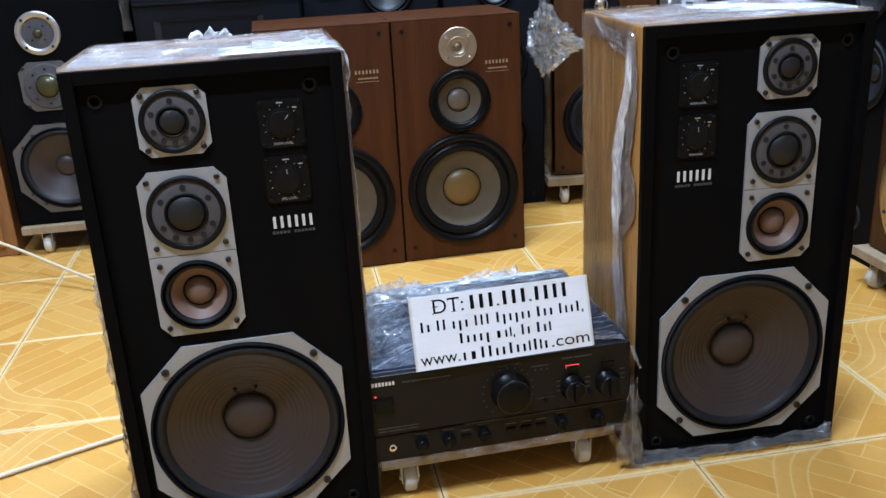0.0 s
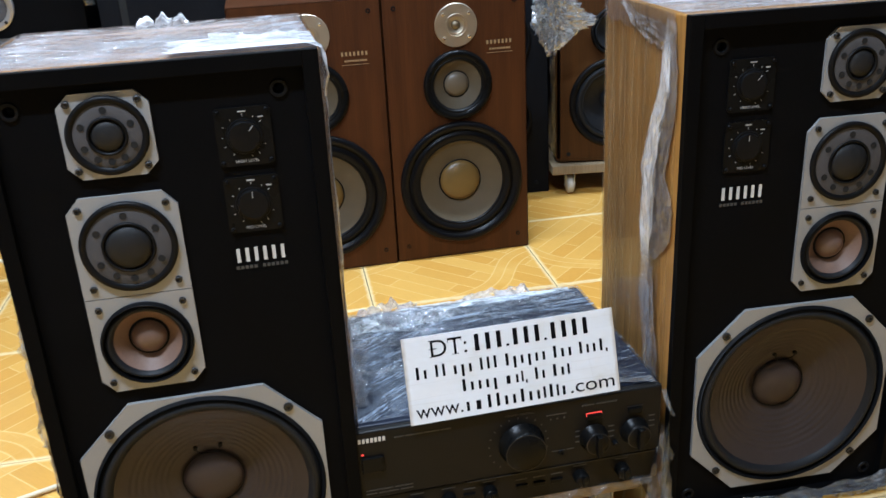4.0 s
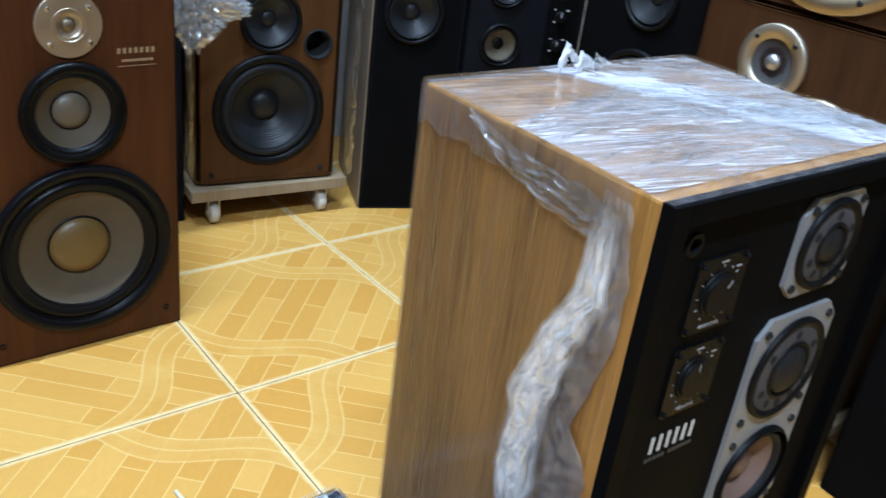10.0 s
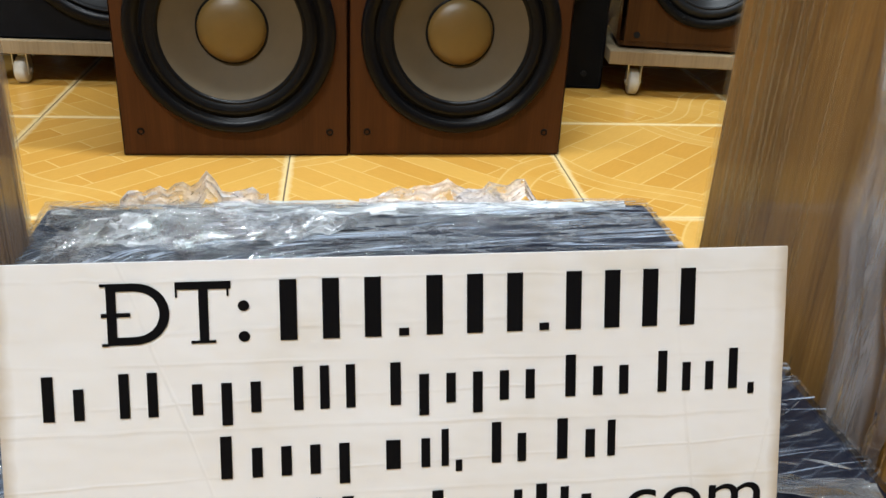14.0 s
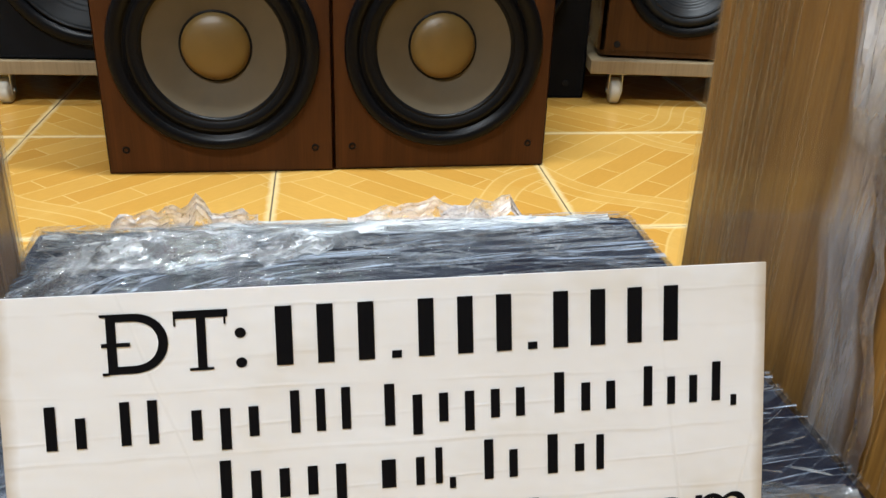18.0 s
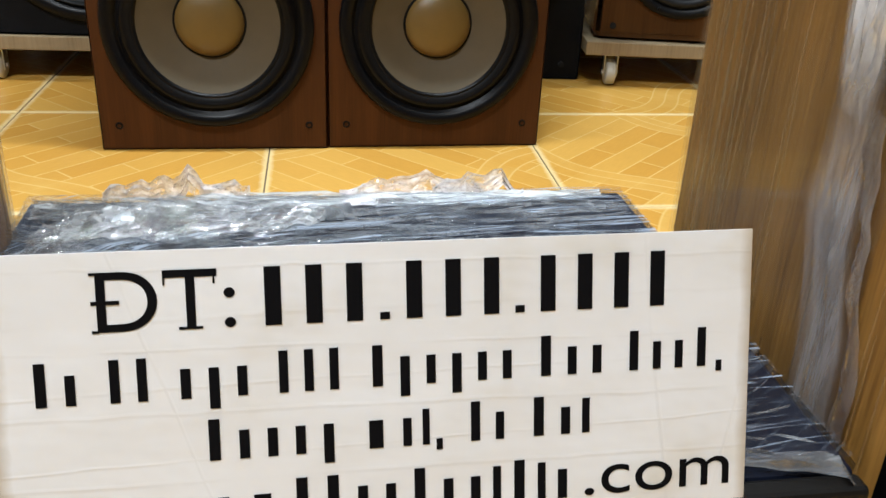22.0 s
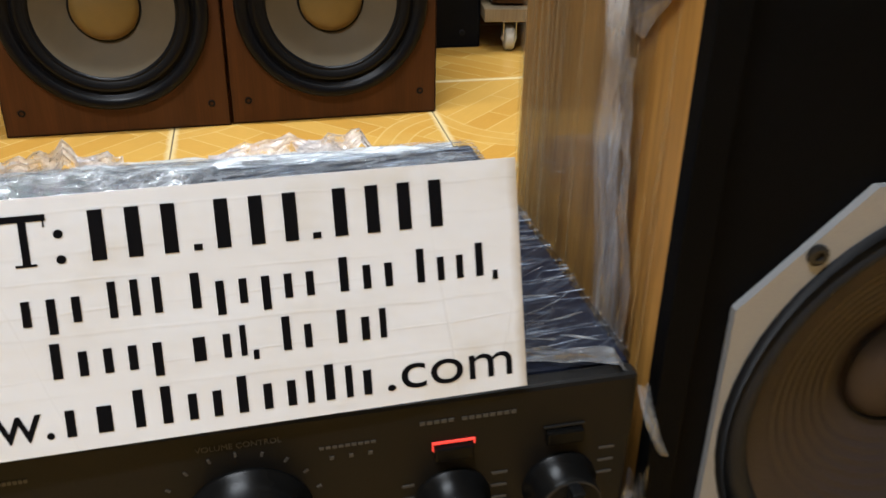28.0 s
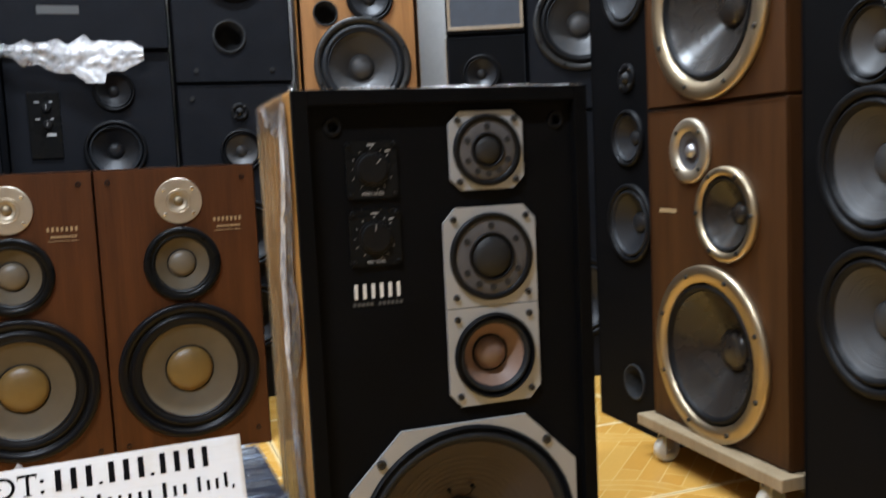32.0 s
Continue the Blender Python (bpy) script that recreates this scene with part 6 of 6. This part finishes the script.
def horn(e):
    bm = bmesh.new()
    a = [(-0.17, 0.535), (0.12, 0.535), (0.12, 0.63), (-0.17, 0.63)]
    b = [(-0.06, 0.57), (0.01, 0.57), (0.01, 0.60), (-0.06, 0.60)]
    va = [bm.verts.new((x, -0.002, z)) for x, z in a]
    vb = [bm.verts.new((x, 0.018, z)) for x, z in b]
    for k in range(4):
        bm.faces.new((va[k], va[(k + 1) % 4], vb[(k + 1) % 4], vb[k]))
    bm.faces.new(vb)
    part("horn", bm, HOLE, e, "flat black horn mouth")
    part("top_trim", box(-0.22, 0.22, -0.003, 0.001, 0.668, 0.675, 0.001), RUBBER, e)


BIGM = pose(-0.107, 2.545, 0, 0, 0, 0)
dolly(BIGM @ pose(0, -0.008, 0), 0.45, 0.33, 0.083, 0.025, 0.063)
big = row_speaker("black_loudspeaker", BIGM, 0.445, 0.084, 0.94, 0.35, CHARCOAL, CHARCOAL,
                  [("thin", 0.015, 0.275, 0.166, (RUBBER_SHEEN, RUBBER, RUBBER, RUBBER))], "big black loudspeaker with a large woofer on a castered board", horn)
cable([(-0.10, 2.536, 0.704), (-0.03, 2.53, 0.712), (0.05, 2.532, 0.729), (0.09, 2.536, 0.733)], 0.0045, CORD, None, "white_cable")
tagged(bpy.data.objects["white_cable"], "short white cable lying across a black loudspeaker", "cable")
tape = thing("film_patch", pose(0, 0, 0), "torn white film stuck across a black loudspeaker", "plastic film")
bm = ribbon([(0.09, 2.622, 0.918), (0.18, 2.618, 0.905), (0.29, 2.618, 0.892), (0.40, 2.618, 0.898), (0.452, 2.62, 0.905)], [0.022, 0.05, 0.09, 0.07, 0.03], (0, -1, 0), (0, 0, 1), 0.012, 81.0)
part("film", bm, FILM_PATCH, tape, "", True)
bm = ribbon([(0.31, 2.616, 0.87), (0.325, 2.615, 0.84), (0.33, 2.616, 0.825)], [0.09, 0.05, 0.03], (0, -1, 0), (1, 0, 0), 0.008, 83.0)
part("film", bm, FILM_PATCH, tape, "", True)

# silver-ringed black loudspeaker and wooden cabinet at the left end
FARM = pose(-0.55, 2.575, 0, 0, 0, 2)
dolly(FARM @ pose(0, -0.02, 0), 0.36, 0.30, 0.085, 0.022, 0.06)


def silver_plates(e):
    cx = -0.035
    tw = part("tweeter_ring", lathe([(0.058, 0.001), (0.058, -0.003), (0.056, -0.0045), (0.042, -0.005), (0.041, -0.002)], cx, 0.615, 48), BRUSHED, e, "brushed aluminium ring", True)
    part("mesh_plate", lathe([(0.041, -0.002), (0.030, -0.0035), (0.012, -0.0035)], cx, 0.615, 40), GREY_MESH, tw, smooth=True)
    part("dome", lathe([(0.012, -0.003), (0.011, -0.007), (0.007, -0.010), (0, -0.011)], cx, 0.615, 24), DOME_BRASS, tw, smooth=True)
    screws(tw, [(cx + 0.0495 * math.sin(a), 0.615 + 0.0495 * math.cos(a)) for a in (0.75, 2.4, 3.9, 5.5)], -0.0048, 0.004)
    for a in (0.75, 2.4, 3.9, 5.5):
        part("vent_hole", disc(0.003, cx + 0.024 * math.sin(a), 0.615 + 0.024 * math.cos(a), -0.0036, 0.0005, 10), HOLE, tw)
    mp = part("midrange_plate", plate(rect(cx - 0.070, cx + 0.070, 0.474 - 0.066, 0.474 + 0.066, 0.026), [], -0.004, 0.0008), DULL_SILVER, e, "dull silver plate with cut corners")
    part("mesh_plate", lathe([(0.062, -0.003), (0.061, -0.006), (0.056, -0.0065), (0.036, -0.0055), (0.034, -0.0062), (0.031, -0.0055)], cx, 0.474, 48), GREY_MESH, mp, smooth=True)
    part("dome_seat", lathe([(0.0345, -0.0058), (0.034, -0.0078), (0.032, -0.0078), (0.031, -0.0058)], cx, 0.474, 40), DULL_SILVER, mp, smooth=True)
    part("dome", lathe([(0.031, -0.0055), (0.028, -0.012), (0.02, -0.018), (0.01, -0.021), (0, -0.022)], cx, 0.474, 32), DOME_BRASS, mp, smooth=True)
    for k in range(8):
        part("vent_hole", disc(0.0035, cx + 0.046 * math.sin(k * 0.785), 0.474 + 0.046 * math.cos(k * 0.785), -0.0062, 0.0005, 10), HOLE, mp)
    screws(mp, [(cx + a * 0.056, 0.474 + c * 0.052) for a in (-1, 1) for c in (-1, 1)], -0.004, 0.0045)
    wp = part("woofer_plate", plate(rect(cx - 0.127, cx + 0.127, 0.245 - 0.125, 0.245 + 0.125, 0.068), [(cx, 0.245, 0.112)], -0.004, 0.0008, 48), DULL_SILVER, e, "dull silver eight-sided plate")
    cone_driver(wp, "woofer", cx, 0.245, 0.1155, 0.111, 0.094, 0.030, 0.030, (RUBBER, RUBBER_BLUE, CONE_BROWN, CAP_BROWN), -0.003, 0.012)
    screws(wp, [(cx + 0.118 * math.sin(a), 0.245 + 0.118 * math.cos(a)) for a in (0.6, 0.97, 2.17, 2.54, 3.74, 4.11, 5.31, 5.68)], -0.004, 0.0045)


row_speaker("black_loudspeaker", FARM, 0.37, 0.086, 0.96, 0.32, BLACK, BLACK, [("port", -0.035, 0.245, 0.128, None)],
            "black loudspeaker with silver driver plates on a castered board", silver_plates)


def panel_door(e):
    d = part("door", box(-0.15, 0.15, -0.012, 0.0, 0.03, 0.37, 0.004), ORANGE_WOOD, e)
    part("door_panel", box(-0.10, 0.10, -0.017, -0.012, 0.08, 0.32, 0.003), ORANGE_WOOD, d)


cab = thing("wooden_cabinet", pose(-0.935, 2.56, 0, 0, 0, 4), "orange-brown wooden cabinet with a panelled door", "cabinet")
part("body", box(-0.18, 0.18, 0.0, 0.35, 0.0, 0.405, 0.004), ORANGE_WOOD, cab)
panel_door(cab)
white_wrap = thing("film_strip", pose(0, 0, 0), "narrow crumpled strip of film between loudspeakers", "plastic film")
part("film", ribbon([(-0.352, 2.55, 0.96), (-0.35, 2.55, 0.75), (-0.345, 2.55, 0.6)], [0.02, 0.025, 0.02], (0, -1, 0), (1, 0, 0), 0.012, 87.0, nu=6), FILM_STRIP, white_wrap, "", True)

# the slanting row in the far corner
ROW = pose(1.21, 2.554, 0, 0, 0, -20)


row_speaker("tall_black_loudspeaker", ROW @ pose(0.105, 0, 0), 0.21, 0.0, 0.93, 0.30, CHARCOAL, BLACK, [("cone", -0.015, 0.474, 0.068, DARK), ("cone", -0.015, 0.66, 0.068, DARK), ("cone", -0.015, 0.83, 0.05, DARK)],
            "tall slim black loudspeaker with pale veneered side", lambda e: part("side_veneer", box(-0.1085, -0.1055, 0.004, 0.29, 0.004, 0.926, 0.0005), SIDE_VENEER, e, "pale veneered side"))


def beige_frame(e):
    fr = bmesh.new()
    for a in ((-0.10, 0.10, 0.944, 0.954), (-0.10, 0.10, 1.28, 1.29), (-0.10, -0.092, 0.954, 1.28), (0.092, 0.10, 0.954, 1.28)):
        box(a[0], a[1], -0.006, 0.0, a[2], a[3], 0.001, bm=fr)
    part("grille_frame", fr, SIDE_VENEER, e, "dull pale frame")
    part("grille_cloth", box(-0.092, 0.092, -0.004, 0.0, 0.954, 1.28), GREY_CLOTH, e, "blue-grey cloth")


row_speaker("cloth_fronted_loudspeaker", ROW @ pose(0.105, 0, 0), 0.21, 0.934, 1.30, 0.30, CHARCOAL, BLACK, [], "small loudspeaker with blue-grey cloth front", beige_frame)


def dials(e):
    k = part("control_panel", box(0.05, 0.125, -0.003, 0.002, 0.38, 0.56, 0.001), AMP_GLOSS, e)
    for z in (0.488, 0.421):
        part("level_dial", disc(0.013, 0.08, z, -0.003, 0.009, 20), RUBBER, k)
        bars([(0.060, 0.064, z + 0.016, z + 0.019), (0.090, 0.098, z + 0.015, z + 0.018), (0.062, 0.066, z - 0.012, z - 0.009), (0.079, 0.081, z, z + 0.011)], -0.0118, WHITE_INK, k, "scale_marks")
    bars([(0.064, 0.10, 0.532, 0.540), (0.064, 0.10, 0.545, 0.548)], -0.003, WHITE_INK, k, "name_mark")


row_speaker("black_loudspeaker", ROW @ pose(0.355, 0, 0), 0.28, 0.0, 0.72, 0.32, CHARCOAL, CHARCOAL,
            [("cone", -0.055, 0.415, 0.050, (RUBBER, RUBBER, CONE_GREY, RUBBER)), ("cone", -0.055, 0.545, 0.045, DARK), ("cone", -0.02, 0.22, 0.11, DARK), ("port", 0.08, 0.315, 0.03, None)],
            "black loudspeaker with pale midrange cone and level dials", dials)
row_speaker("black_loudspeaker", ROW @ pose(0.355, 0, 0), 0.28, 0.724, 1.30, 0.32, CHARCOAL, CHARCOAL, [("thin", 0.0, 0.95, 0.125, (DARK_METAL, RUBBER, CONE_MID_GREY, CONE_MID_GREY)), ("cone", 0.0, 1.17, 0.06, DARK)],
            "black loudspeaker with big grey woofer stacked on another")

# the row along the right-hand side
row_speaker("tall_black_loudspeaker", pose(1.415, 1.965, 0, 0, 0, -87), 0.30, 0.0, 1.15, 0.32, BLACK, BLACK,
            [("cone", 0.0, 0.453, 0.085, DARK), ("cone", 0.0, 0.634, 0.060, DARK), ("dome", 0.0, 0.76, 0.03, (RUBBER, DOME_BLACK)), ("port", 0.0, 0.105, 0.040, None), ("cone", 0, 0.95, 0.085, DARK)],
            "tall black tower loudspeaker with a low round port")
GOLDM = pose(1.375, 1.612, 0, 0, 0, -88)
dolly(GOLDM @ pose(0, -0.03, 0), 0.42, 0.33, 0.085, 0.022, 0.06)


def gold_marks(e):
    bars([(-0.16, -0.105, 0.488, 0.496)], 0.001, GOLD_INK, e, "name_mark", "pale gold name plate")


row_speaker("walnut_tower_loudspeaker", GOLDM, 0.39, 0.086, 0.680, 0.36, TOWER_WOOD, TOWER_WOOD,
            [("gold", -0.008, 0.240, 0.160, GOLDC), ("gold", 0.045, 0.492, 0.082, GOLDC), ("eye", -0.055, 0.602, 0.058, (GOLD, GREY_MESH, BRUSHED))],
            "walnut loudspeaker with gold-ringed drivers on a castered board", gold_marks)
row_speaker("walnut_tower_loudspeaker", GOLDM, 0.39, 0.684, 1.28, 0.36, TOWER_WOOD, TOWER_WOOD,
            [("gold", 0.0, 0.848, 0.160, (RING_GOLD, RUBBER, CONE_GLOSS, CONE_GLOSS)), ("gold", 0.045, 1.10, 0.082, GOLDC), ("eye", -0.055, 1.21, 0.058, (GOLD, GREY_MESH, BRUSHED))],
            "walnut loudspeaker with silver-ringed woofer stacked upon its twin")
row_speaker("tall_black_loudspeaker", pose(1.365, 1.185, 0, 0, 0, -92), 0.38, 0.0, 1.25, 0.34, BLACK, BLACK,
            [("cone", -0.045, 0.361, 0.104, GREYC), ("cone", -0.045, 0.575, 0.104, GREYC), ("cone", -0.045, 0.735, 0.058, GREYC), ("cone", -0.045, 0.95, 0.104, GREYC)],
            "tall black loudspeaker with a column of grey cones")

# ---- cords on the floor ----
def cord(name, pts, r, label):
    tagged(cable(pts, r, CORD, None, name), label, "cord")


cord("white_rope", [(-0.95, 1.22, 0.006), (-0.60, 1.30, 0.006), (-0.429, 1.373, 0.006), (-0.35, 1.415, 0.006), (-0.255, 1.458, 0.006), (-0.12, 1.52, 0.006), (0.02, 1.6, 0.006)], 0.004, "off-white rope lying across the tiled floor")
cord("hanging_cord", [(-1.2, 2.2, 0.34), (-0.9, 2.32, 0.2), (-0.72, 2.36, 0.12), (-0.55, 2.3, 0.03), (-0.3, 2.1, 0.006), (-0.1, 1.9, 0.006)], 0.004, "thin off-white cord hanging down to the floor")
loop = []
for k in range(64):
    a = k * 0.42
    r = 0.055 + 0.02 * math.sin(k * 1.3)
    loop.append((0.43 + r * 1.7 * math.cos(a) + 0.045 * math.sin(k * 0.21), 1.695 + r * 1.5 * math.sin(a), 0.006 + 0.004 * (k // 8) + 0.004 * math.sin(k)))
cord("coiled_cord", loop, 0.0032, "loose coil of cream mains cord on the floor behind the amplifier")

# ---- floor tiles ----
TURN_TILE, SIDE = 2.5, 0.4085
grid = pose(0.661, 1.993, 0, 0, 0, TURN_TILE)
bm = box(-SIDE / 2 + 0.0009, SIDE / 2 - 0.0009, -SIDE / 2 + 0.0009, SIDE / 2 - 0.0009, -0.010, 0.0, 0.0008, 1)
tile_mesh = bpy.data.meshes.new("tile")
bm.to_mesh(tile_mesh)
bm.free()
tile_mesh.materials.append(TILE)
floor_ob = bpy.data.objects["floor"]
rng = random.Random(5)
for i in range(-11, 8):
    for j in range(-13, 4):
        c = grid @ Vector(((i + 0.5) * SIDE, (j + 0.5) * SIDE, 0))
        if not (-3.3 < c.x < 3.3 and -2.7 < c.y < 3.15):
            continue
        o = new("tile", tile_mesh)
        o.parent = floor_ob
        o.matrix_world = Matrix.Translation((c.x, c.y, -rng.random() * 0.0006)) @ Matrix.Rotation(radians(TURN_TILE + 90 * ((i + j) % 2)), 4, "Z")
